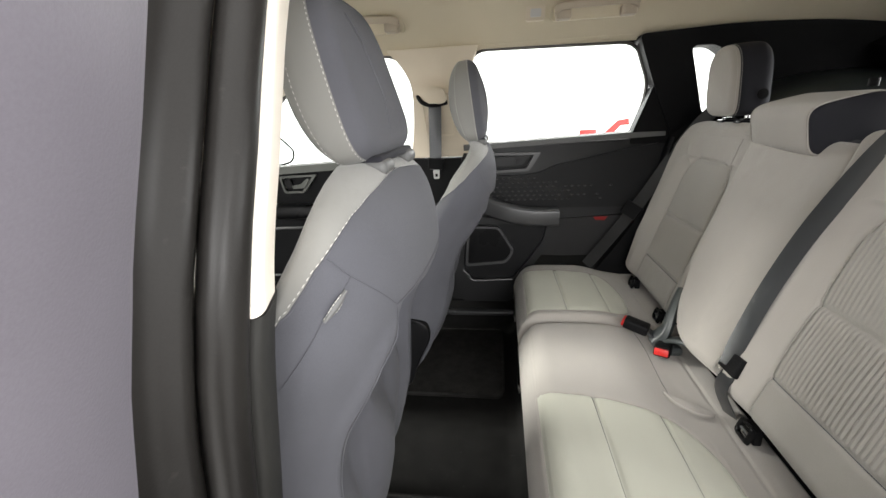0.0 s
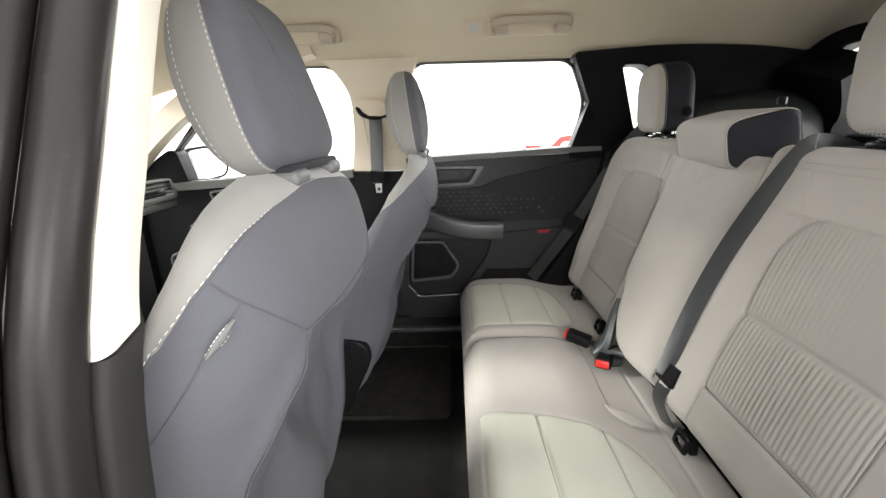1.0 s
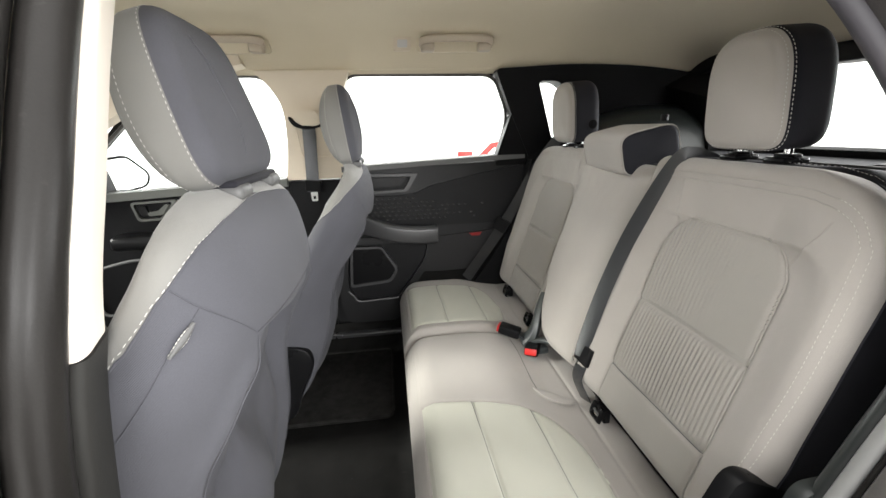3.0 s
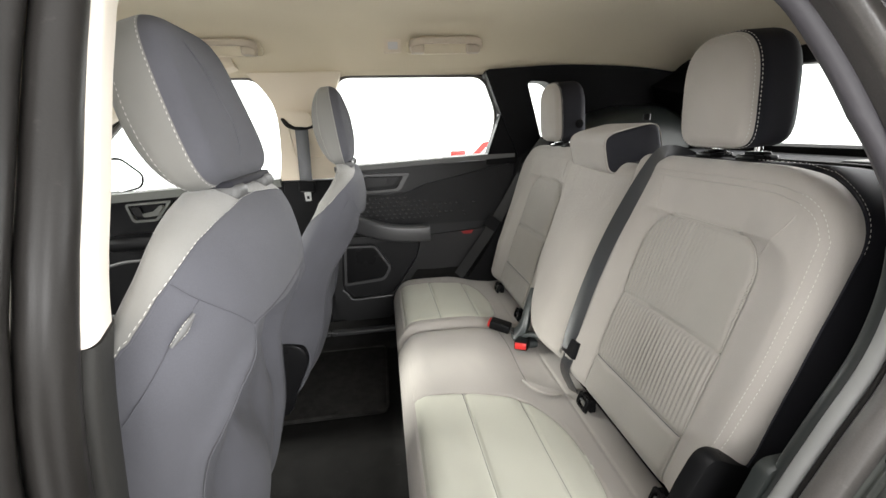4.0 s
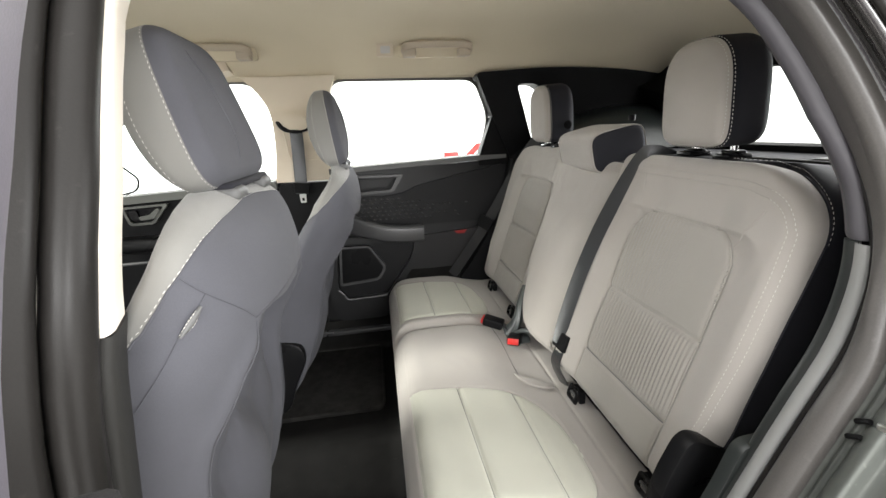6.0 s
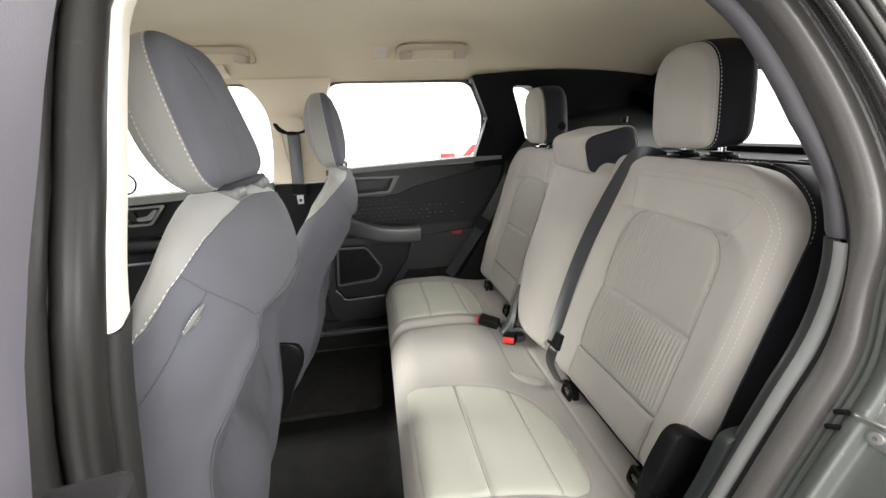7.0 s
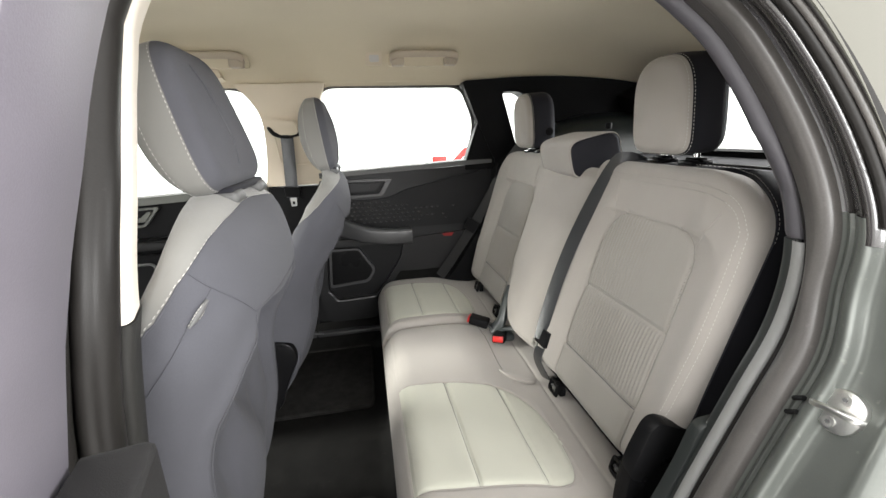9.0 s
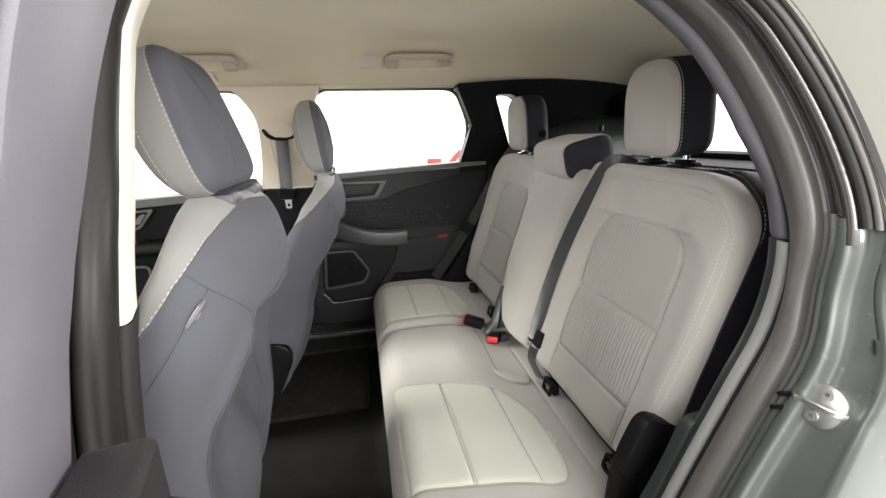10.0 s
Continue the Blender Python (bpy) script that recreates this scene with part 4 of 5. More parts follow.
    bm.faces.new([bm.verts.new(light(u, 1.276)) for u in steps(0, 1, 60)[:-1]])
    part("top_cover", bm, CLOTH_FRONT_SHADED, main)
    seam = [Vector(dark(1.0, z)) for z in steps(0.70, 1.262, 200)] + [Vector(dark(0.0, z)) for z in steps(1.262, 0.70, 200)]
    part("seam", sweep(seam, circle(0.0013, 6), (0.3, 0, 1)), CLOTH_DARK, main)
    
    def thread(z, side):
        p = Vector(point(math.pi - seam_angle(z) + 0.028, z) if side < 0 else point(seam_angle(z) - 0.028, z))
        axis = Vector((at(z)[0] - 0.06 + dx + lean * (z - 1.0), yc, z + dz - 0.05))
        return p + (p - axis).normalized() * 0.0014

    sewn = [thread(z, -1) for z in steps(0.70, 1.2605, 200)] + [thread(z, 1) for z in steps(1.2605, 0.70, 200)]
    part("stitching", dashes(sewn, 0.0044, 0.0032, 0.00034), STITCH, main)

    def on_back(y, z, lift=0.0008):
        _, hw = at(z)
        c = clamp(abs(y) / hw) ** 1.25
        a = math.acos(math.copysign(min(c, 0.999), y))
        return Vector(point(a, z)) + Vector((lift, math.copysign(lift * 0.5, y), lift * 0.3))

    def skin(sgn, turn, z, lift=0.0006):
        """A point of the cover, turned from its side edge towards the back."""
        p = Vector(point(math.pi - turn if sgn < 0 else turn, z))
        return p + (p - Vector((dx - 0.12, yc, z + dz))).normalized() * lift

    for sgn in (-1, 1):
        top = [on_back(sgn * y, z) for y, z in ((p.x, p.y) for p in smooth_line([(0.236, 1.212, 0), (0.220, 1.185, 0), (0.163, 1.130, 0)], 12))]
        part("seam", sweep(top, circle(0.0006, 6), (1, 0, 0)), CLOTH_DARK, main)
        rim = [on_back(sgn * (rim_at(z) + 0.008), z) for z in steps(1.125, 0.70, 50)]
        part("seam", sweep(rim, circle(0.0006, 6), (1, 0, 0)), CLOTH_DARK, main)
        slant = [skin(sgn, p.x, p.y) for p in smooth_line([(0.53, 1.187, 0), (0.40, 1.168, 0), (0.30, 1.154, 0), (0.19, 1.123, 0), (0.08, 1.085, 0), (0.0, 1.055, 0)], 8)]
        part("seam", sweep(slant, circle(0.0006, 6), (1, 0, 0)), CLOTH_DARK, main)
    part("seam", sweep([on_back(y, 1.130) for y in steps(-0.163, 0.163, 60)], circle(0.0006, 6), (1, 0, 0)), CLOTH_DARK, main)
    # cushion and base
    part("seat_cushion", box(dx - 0.72, dx - 0.30, yc - 0.25, yc + 0.25, 0.56 + dz, 0.72 + dz, 0.05, 4), CLOTH_FRONT_SHADED, t, "light grey cloth cushion")
    for sy in (-1, 1):
        shield = slab(round_poly([(dx - 0.55, 0.50), (dx - 0.22, 0.52), (dx - 0.150 + lean * -0.3, 0.60), (dx - 0.108 + lean * -0.25, 0.70), (dx - 0.125 + lean * -0.25, 0.755), (dx - 0.22 + lean * -0.25, 0.77), (dx - 0.55, 0.62)], [0.03, 0.05, 0.05, 0.04, 0.04, 0.03, 0.03]), 0, 0.022, lambda p, q, d, sy=sy: (p, yc + sy * (0.238 + d), q), 0.008)
        part("side_shield", shield, PLASTIC_SATIN, t, "black plastic side shield")
        part("rail", box(dx - 0.65, dx - 0.32, yc + sy * 0.2 - 0.025, yc + sy * 0.2 + 0.025, 0.425, 0.47, 0.006), PLASTIC_BLACK, t)
    if not lean:
        lo, hi = skin(-1, 0.29, 1.154), skin(-1, 0.47, 1.178)
        way = Vector((0.007, -0.005, 0))
        tag = sweep(smooth_line([lo + way * 0.35, lo.lerp(hi, 0.5) + way * 0.6, hi + way * 0.35], 8), lambda s: circle(0.0040 * (0.25 + 0.75 * math.sin(math.pi * clamp(s, 0.05, 0.95))), 10, 0.0025), (1, -0.4, 0))
        tab = part("label_tag", tag, PLASTIC_GREY, main, "small grey sewn-in tag")
        for off in (-0.0042, 0.0042):
            side = (hi - lo).normalized().cross(Vector((1, -0.6, 0))).normalized() * off
            part("stitching", dashes([lo.lerp(hi, k) + way * (0.25 + 0.35 * math.sin(math.pi * k)) + side * math.sin(math.pi * clamp(k, 0.12, 0.88)) for k in steps(0.05, 0.95, 14)], 0.0026, 0.0012, 0.0005), STITCH, tab)
    # head restraint
    m = Matrix.Translation((dx - 0.099 + lean * 0.40, hy, 1.379 + dz)) @ Matrix.Rotation(radians(-16) + math.atan(lean), 4, "Y")
    fn, hu, hv = pad(0.280, 0.226, 0.090, 5.6, 0.030, 0.004, 0.30, 0.014, 0.55)
    hr = part("head_restraint", place_mesh(grid_shell(fn, hu, hv, lambda a, v: v < 0.58), m.copy()), CLOTH_FRONT_SHADED, t, "light grey cloth head restraint with dark back")
    part("back_cover", place_mesh(grid_shell(fn, hu, hv, lambda a, v: v >= 0.58), m.copy()), CLOTH_DARK, hr, "dark grey cloth back")
    part("stitching", dashes(pad_line(fn, m, 0.565), 0.0040, 0.0032, 0.00030), STITCH, hr)
    part("stitching", dashes(pad_line(fn, m, 0.42), 0.0040, 0.0032, 0.00028), STITCH, hr)
    bend = smooth_line([(-0.030, -0.080, 0), (-0.036, -0.03, 0), (-0.050, 0.03, 0), (-0.056, 0.06, 0), (-0.055, 0.070, 0), (-0.048, 0.073, 0)], 8)
    crease = [m @ Vector((0.0453 + 0.014 * (1 - max(0.45, abs(p.y) / 0.083) ** 2), p.x, p.y)) for p in bend]
    part("seam", sweep(crease, circle(0.0009, 6), (1, 0, 0)), CLOTH_DARK, hr)
    px = dx + lean * 0.28
    for sy in (-0.075, 0.075):
        part("post", sweep([(px - 0.05, hy + sy, 1.24 + dz), (px - 0.06, hy + sy, 1.32 + dz)], circle(0.0065, 10), (1, 0, 0)), CHROME, hr, "chrome post")
        part("guide", box(px - 0.070, px - 0.022, hy + sy - 0.025, hy + sy + 0.025, 1.258 + dz, 1.279 + dz, 0.009, 4), PLASTIC_GREY, hr, "grey guide sleeve")
    foot = m @ Vector((0.012, 0, -0.106))
    part("base", box(foot.x - 0.020, foot.x + 0.030, hy - 0.098, hy + 0.098, foot.z - 0.007, foot.z + 0.004, 0.005, 3), CLOTH_BLACK, hr, "black underside")
    return t


front_seat(0.0, -0.385, 0.0, -0.334, 0.0, [0.5, 1.00, 1.05, 1.11, 1.13, 1.15, 1.165, 1.18, 1.20, 1.21, 1.22, 1.23, 1.24, 1.25, 1.262], [-1.45, -1.45, -0.98, -0.8, -0.4, -0.05, 0.04, 0.09, 0.17, 0.25, 0.34, 0.46, 0.62, 0.92, math.pi / 2], "grey cloth front seat beside the open door")
front_seat(0.065, 0.37, -0.02, 0.37, 0.15, [0.5, 1.02, 1.09, 1.11, 1.13, 1.15, 1.165, 1.18, 1.20, 1.21, 1.22, 1.23, 1.24, 1.25, 1.262], [-1.45, -1.45, -1.05, -0.9, -0.61, -0.32, -0.07, 0.03, 0.11, 0.20, 0.32, 0.51, 0.86, 1.25, math.pi / 2], "grey cloth front passenger seat, set further back")

# ---- far rear door ----
door = thing("car_door", (0.3, 0.74, 0.52), "closed black-trimmed rear car door with speaker and armrest", "car door")
panel = round_poly([(-0.095, 0.545), (0.32, 0.545), (0.47, 0.62), (0.56, 0.76), (0.66, 0.92), (0.725, 1.08), (0.728, 1.213), (-0.02, 1.188), (-0.095, 0.93)], 0.02)
part("inner_panel", slab(panel, -0.015, 0.07, far_side, 0.004), DOOR_SATIN, door)
upper = round_poly([(0.00, 1.03), (0.06, 1.005), (0.20, 0.968), (0.335, 0.955), (0.66, 0.955), (0.708, 1.06), (0.712, 1.195), (0.55, 1.165), (0.414, 1.137), (0.33, 1.121), (0.27, 1.093), (0.19, 1.085), (0.0, 1.09)], 0.02)
part("insert_panel", slab(upper, -0.03, -0.01, far_side, 0.006), DOOR_INSERT, door, "black insert with small dimples")
part("belt_strip", sweep([(x, 0.728, 1.200 + 0.03 * (x + 0.02) / 0.75) for x in steps(-0.02, 0.72, 20)], [(-0.022, -0.012), (0.022, -0.012), (0.022, 0.008), (0.0, 0.014), (-0.018, 0.008)]), PLASTIC_GREY, door, "grey window belt strip")
part("sail_panel", slab(round_poly([ (0.735, 1.19), (0.735, 1.226), (0.662, 1.395), (0.643, 1.398), (0.606, 1.24), (0.600, 1.19)], 0.01), -0.02, 0.04, far_side, 0.004), PLASTIC_BLACK, door)
lower = round_poly([(0.335, 0.905), (0.63, 0.925), (0.545, 0.76), (0.46, 0.64), (0.30, 0.60), (0.26, 0.72), (0.315, 0.83)], 0.02)
part("lower_panel", slab(lower, -0.028, -0.01, far_side, 0.005), TRIM_DOOR, door, "dark grey lower panel")
module = round_poly([(-0.075, 0.925), (0.325, 0.925), (0.336, 0.885), (0.318, 0.809), (0.258, 0.73), (0.20, 0.60), (0.16, 0.556), (-0.045, 0.556), (-0.068, 0.63)], [0.02, 0.012, 0.02, 0.03, 0.03, 0.03, 0.02, 0.03, 0.03])
dish = round_poly([(-0.022, 0.900), (0.306, 0.893), (0.290, 0.822), (0.240, 0.752), (0.184, 0.672), (0.172, 0.660), (0.010, 0.653), (-0.032, 0.706)], [0.014, 0.014, 0.03, 0.03, 0.02, 0.012, 0.02, 0.02])
part("speaker_housing", slab(module, -0.060, -0.01, far_side, 0.010, holes=[dish]), DOOR_SATIN, door)
part("speaker_recess", slab([(0.12 + (a - 0.12) * 1.02, 0.78 + (b - 0.78) * 1.02) for a, b in dish], -0.036, -0.018, far_side, 0.0), DOOR_INSERT, door)
pod = round_poly([(-0.012, 0.888), (0.114, 0.885), (0.180, 0.783), (0.146, 0.728), (-0.024, 0.714)], [0.014, 0.014, 0.024, 0.02, 0.014])
grille = round_poly([(-0.003, 0.879), (0.110, 0.876), (0.168, 0.782), (0.140, 0.739), (-0.014, 0.725)], [0.010, 0.010, 0.02, 0.016, 0.010])
part("grille_rim", slab(pod, -0.058, -0.03, far_side, 0.006, holes=[grille]), EDGE_HIGHLIGHT, door)
part("speaker_grille", slab([(0.08 + (a - 0.08) * 1.02, 0.80 + (b - 0.80) * 1.02) for a, b in grille], -0.052, -0.034, far_side, 0.0), PLASTIC_SATIN, door, "black speaker grille")
lip = [Vector(far_side(a, b, -0.060)) for a, b in [(p.x, p.y) for p in smooth_line([(-0.034, 0.70, 0), (-0.012, 0.676, 0), (0.008, 0.653, 0), (0.09, 0.654, 0), (0.172, 0.658, 0)], 8)]]
part("pocket_lip", sweep(lip, circle(0.0045, 8), (0, 1, 0)), EDGE_HIGHLIGHT, door)
arm = smooth_line([(0.02, 0.70, 1.035), (0.06, 0.668, 1.003), (0.13, 0.652, 0.975), (0.20, 0.645, 0.958), (0.27, 0.645, 0.951), (0.338, 0.65, 0.950)], 8)
part("armrest", sweep(arm, lambda s: round_poly([(-0.028, -0.045), (0.045, -0.045), (0.045, 0.02), (0.0, 0.022), (-0.028, 0.005)], 0.012, 3), (0, 0, 1)), EDGE_HIGHLIGHT, door, "satin black pull armrest")
bez = round_poly([(0.062, 1.177), (0.279, 1.173), (0.234, 1.102), (0.062, 1.096)], [0.012, 0.008, 0.012, 0.012])
inner_bez = round_poly([(0.072, 1.166), (0.252, 1.163), (0.222, 1.112), (0.072, 1.107)], 0.008)
part("handle_bezel", slab(bez, -0.034, -0.01, far_side, 0.004, holes=[inner_bez]), EDGE_HIGHLIGHT, door)
part("handle_cup", slab(inner_bez, -0.020, -0.012, far_side, 0.0), DOOR_INSERT, door)
pull = part("door_handle", slab(round_poly([(0.098, 1.160), (0.236, 1.160), (0.206, 1.126), (0.098, 1.122)], 0.006), -0.030, -0.018, far_side, 0.004), DOOR_SATIN, door, "satin black inner door handle")
part("grip", slab(round_poly([(0.184, 1.158), (0.206, 1.158), (0.196, 1.130), (0.178, 1.130)], 0.004), -0.034, -0.028, far_side, 0.002), TRIM_DOOR, pull)
part("reflector", slab([(0.485, 0.914), (0.54, 0.917), (0.53, 0.901), (0.495, 0.902)], -0.031, -0.02, far_side, 0.001), RED_DARK, door, "small red reflector")
rnd = random.Random(4)
verts, faces = [], []
for r in range(7):
    for c in range(22):
        x, z = 0.05 + c * 0.024 + (r % 2) * 0.012, 0.99 + r * 0.017
        low_edge = 0.965 + 0.03 * clamp((0.2 - x) / 0.14)
        if z < low_edge + 0.012 or rnd.random() < clamp((x - 0.33) / 0.22) or z > 1.07 - 0.04 * clamp((x - 0.2) / 0.2) + 0.02:
            continue
        n0 = len(verts)
        y = 0.74 - 0.0305
        for ax, az, ay in ((-0.0080, 0, 0), (0, -0.0044, 0), (0.0080, 0, 0), (0, 0.0044, 0), (0, -0.0016, -0.0050)):
            verts.append((x + ax, y + ay, z + az))
        faces += [(n0, n0 + 1, n0 + 4), (n0 + 1, n0 + 2, n0 + 4), (n0 + 2, n0 + 3, n0 + 4), (n0 + 3, n0, n0 + 4)]
# the dimples' glints come partly from this lighter colour
tagged(part("dimple_field", mesh_of(verts, faces, False), EDGE_HIGHLIGHT, door), kind="stuff")

# ---- far front door ----
fdoor = thing("car_door", (-0.6, 0.76, 0.52), "closed black-trimmed front passenger door", "car door")
part("inner_panel", slab(round_poly([(-1.12, 0.55), (-0.235, 0.55), (-0.225, 1.165), (-1.12, 1.125)], 0.02), -0.01, 0.07, far_side, 0.004), PLASTIC_BLACK, fdoor)
part("belt_strip", sweep([(x, 0.725, 1.150 + 0.046 * (x + 0.58)) for x in steps(-1.1, -0.23, 16)], [(-0.03, -0.022), (0.022, -0.022), (0.022, 0.008), (-0.02, 0.012)]), TRIM_MID, fdoor, "grey window belt strip")
fbz = [(-0.812, 1.108), (-0.640, 1.114), (-0.705, 1.036), (-0.795, 1.034)]
part("handle_bezel", slab(round_poly(fbz, 0.015), -0.03, -0.008, far_side, 0.004, holes=[round_poly([(-0.802, 1.100), (-0.66, 1.105), (-0.712, 1.045), (-0.788, 1.043)], 0.010)]), TRIM_MID, fdoor, "grey handle surround")
part("lock_switch", slab(round_poly([(-0.798, 1.092), (-0.765, 1.094), (-0.757, 1.058), (-0.785, 1.055)], 0.006), -0.022, -0.006, far_side, 0.003), PLASTIC_SATIN, fdoor, "black lock switch")
part("door_handle", slab(round_poly([(-0.755, 1.068), (-0.715, 1.074), (-0.685, 1.098), (-0.672, 1.094), (-0.70, 1.058), (-0.75, 1.054)], 0.006), -0.035, -0.020, far_side, 0.004), TRIM_MID, fdoor, "grey inner door handle")
part("armrest", box(-0.88, -0.35, 0.64, 0.74, 0.935, 0.992, 0.022, 4), PLASTIC_SATIN, fdoor)
part("pocket_rim", sweep([Vector(far_side(a, b, -0.03)) for a, b in round_poly([(-1.02, 0.845), (-0.86, 0.882), (-0.70, 0.885), (-0.72, 0.66), (-1.0, 0.66)], 0.03)], circle(0.006, 8), (0, 1, 0), closed_path=True), PLASTIC_GREY, fdoor, "grey speaker rim")
part("mirror_sail", slab(round_poly([(-1.10, 1.12), (-0.888, 1.142), (-0.900, 1.262), (-0.925, 1.270), (-0.985, 1.240), (-1.06, 1.185)], 0.012), -0.02, 0.05, far_side, 0.004), PLASTIC_BLACK, fdoor)
wing = thing("wing_mirror", (-0.95, 0.9, 1.2), "black wing mirror outside the front passenger window", "mirror")
glass_out = round_poly([(-1.003, 1.262), (-0.906, 1.272), (-0.825, 1.19), (-0.843, 1.142), (-0.974, 1.125), (-1.01, 1.18)], 0.025)
inner_out = [(-0.92 + (a + 0.92) * 0.93, 1.195 + (b - 1.195) * 0.93) for a, b in glass_out]


def at_mirror(a, b, d):
    """The glass is turned to look back along the car."""
    return (-0.92 + 0.515 * (a + 0.92) - 0.85 * d, 0.92 + 0.875 * (a + 0.92) + 0.5 * d, b)


part("housing", slab(glass_out, 0.0, 0.10, at_mirror, 0.0), PLASTIC_SATIN, wing)
part("rim", sweep([Vector(at_mirror(a, b, 0)) for a, b in glass_out], circle(0.006, 8), (0, 1, 0), closed_path=True), PLASTIC_SATIN, wing)
part("glass", slab(inner_out, -0.004, 0.0, at_mirror, 0.0), MIRROR, wing, "silver mirror glass")
part("arm", box(-1.00, -0.92, 0.76, 0.98, 1.10, 1.14, 0.01), PLASTIC_BLACK, wing)

# ---- dashboard ----
dash = thing("dashboard", (-1.2, 0, 0.6), "black dashboard with an air vent and grey band", "dashboard")
prof = [(-1.75, 1.08), (-1.30, 1.15), (-1.03, 1.19), (-0.96, 1.185), (-0.935, 1.15), (-0.945, 1.08), (-0.985, 1.03), (-1.0, 0.98), (-1.04, 0.82), (-1.25, 0.60), (-1.75, 0.60)]
part("body", sweep([(0, -0.70, 0), (0, 0.68, 0)], round_poly([(-a, b) for a, b in prof], 0.015, 3), (0, 0, 1)), PLASTIC_BLACK, dash)
part("band", box(-0.975, -0.925, -0.68, 0.686, 1.055, 1.085, 0.010), TRIM_MID, dash, "grey trim band")
vent_out = round_poly([(0.48, 1.17), (0.655, 1.168), (0.682, 1.115), (0.67, 1.088), (0.48, 1.092)], 0.012)
vent_in = round_poly([(0.49, 1.160), (0.645, 1.158), (0.665, 1.118), (0.655, 1.102), (0.49, 1.104)], 0.010)
vent = part("vent", slab(vent_out, 0.0, 0.03, lambda a, b, d: (-0.945 + d, a, b), 0.004, holes=[vent_in]), TRIM_MID, dash, "air vent surround")
for k in range(4):
    part("slat", box(-0.94, -0.921, 0.49, 0.655 + 0.004 * (1.5 - abs(k - 1.5)), 1.112 + k * 0.013, 1.116 + k * 0.013, 0.001), PLASTIC_MID, vent)
part("tab", box(-0.93, -0.910, 0.575, 0.600, 1.124, 1.136, 0.003), TRIM_MID, vent, "grey slider tab")

# ---- near centre pillar and the closed front door beside the doorway ----
pil = [(-0.077, 0.645), (-0.063, 0.688), (-0.064, 0.70), (-0.11, 0.70), (-0.24, 0.66), (-0.24, 0.60), (-0.115, 0.60)]


def pillar(z0, z1, prof, n=22):
    bm = bmesh.new()
    rows = []
    for z in steps(z0, z1, n):
        fwd = -0.005 * clamp((z - 1.30) / 0.1) + 0.05 * clamp((z - 1.46) / 0.12) ** 1.5 + 0.012 * clamp((z - 1.15) / 0.3) - 0.15 * max(0.0, 1.19 - z)
        rows.append([bm.verts.new((x + fwd, -(y - side_lean(z)), z)) for x, y in prof])
    k = len(prof)
    for a, b in zip(rows, rows[1:]):
        for j in range(k):
            bm.faces.new((a[j], a[(j + 1) % k], b[(j + 1) % k], b[j]))
    bm.faces.new(rows[0])
    bm.faces.new(rows[-1])
    return bm


alone("pillar_trim_near_upper", pillar(1.19, 1.62, round_poly(pil, 0.006, 3)), PLASTIC_BEIGE_LIT, "beige plastic trim of the near centre pillar, colour lightened for glare", "pillar trim", "structure")
alone("pillar_trim_near_lower", pillar(0.50, 1.188, round_poly([(x + 0.001, y - 0.003) for x, y in pil], 0.008, 3)), PLASTIC_DULL, "black plastic lower trim of the near centre pillar", "pillar trim", "structure")
alone("pillar_seal_near", pillar(0.50, 1.62, [(-0.079 + 0.018 * math.cos(a), 0.716 + 0.020 * math.sin(a)) for a in steps(0, 2 * math.pi, 18)[:-1]]), RUBBER_DARK, "thick black rubber door seal on the centre pillar", "door seal", "structure")
# the pillar body takes the near-black seal material, darker than the jamb paint
alone("pillar_body_near", pillar(0.40, 1.62, round_poly([(-0.095, 0.725), (-0.083, 0.745), (-0.10, 0.765), (-0.105, 0.80), (-0.13, 0.83), (-0.24, 0.84), (-0.24, 0.72)], 0.008, 3)), RUBBER_DARK, "near-black centre pillar behind the door gap", "door jamb", "structure")

odoor = thing("car_door", (0.0, -0.95, 0.5), "opened rear car door with satin dark grey window frame", "car door")
hinge, ang = Vector((0.001, -0.858, 0)), radians(-78)
D, N = Vector((math.cos(ang), math.sin(ang), 0)), Vector((-math.sin(ang), math.cos(ang), 0))


def door_place(a, b, d):
    """a: along the open door from its hinge edge, b: height, d: out of its inner face."""
    bow = clamp((b - 1.235) / 0.12)
    p = hinge + D * a + N * (d + 0.20 * (clamp(b, 1.165, 1.27) - 1.27) + 0.10 * max(0.0, b - 1.27) + 1.1 * max(0.0, b - 1.27) ** 2 + bow * (3 - 2 * bow) * bow * 0.0118)
    return (p.x, p.y, b)


def door_sheet(a0, a1, b0, b1, d0, d1, bevel=0.004):
    return slab(round_poly([(a0, b) for b in steps(b0, b1, 32)] + [(a1, b) for b in steps(b1, b0, 32)], 0), d0, d1, door_place, bevel)


part("window_frame", door_sheet(0, 0.088, 1.12, 1.62, -0.03, 0.0), SASH, odoor, "satin dark grey window frame")
part("window_channel", door_sheet(0.091, 0.30, 1.12, 1.62, -0.03, -0.004), SASH, odoor, "satin dark grey window frame")
part("frame_edge", sweep([door_place(0.0035, b, -0.0050) for b in steps(1.12, 1.62, 32)], circle(0.0046, 8), (1, 0, 0)), SASH, odoor)
part("door_edge", slab([(-0.004, 0.45), (0.80, 0.45), (0.80, 1.118), (-0.004, 1.118)], -0.05, 0.0, door_place, 0.01), PAINT, odoor, "dark grey painted door edge")
trim_top = round_poly([(-0.006, 0.50), (0.80, 0.50), (0.80, 1.195), (0.20, 1.182), (0.0, 1.172), (-0.006, 1.168)], [0, 0, 0, 0.02, 0.006, 0.003])
part("inner_panel", slab(trim_top, 0.004, 0.044, door_place, 0.008), TRIM_DOOR, odoor, "dark grey grained plastic inner panel")
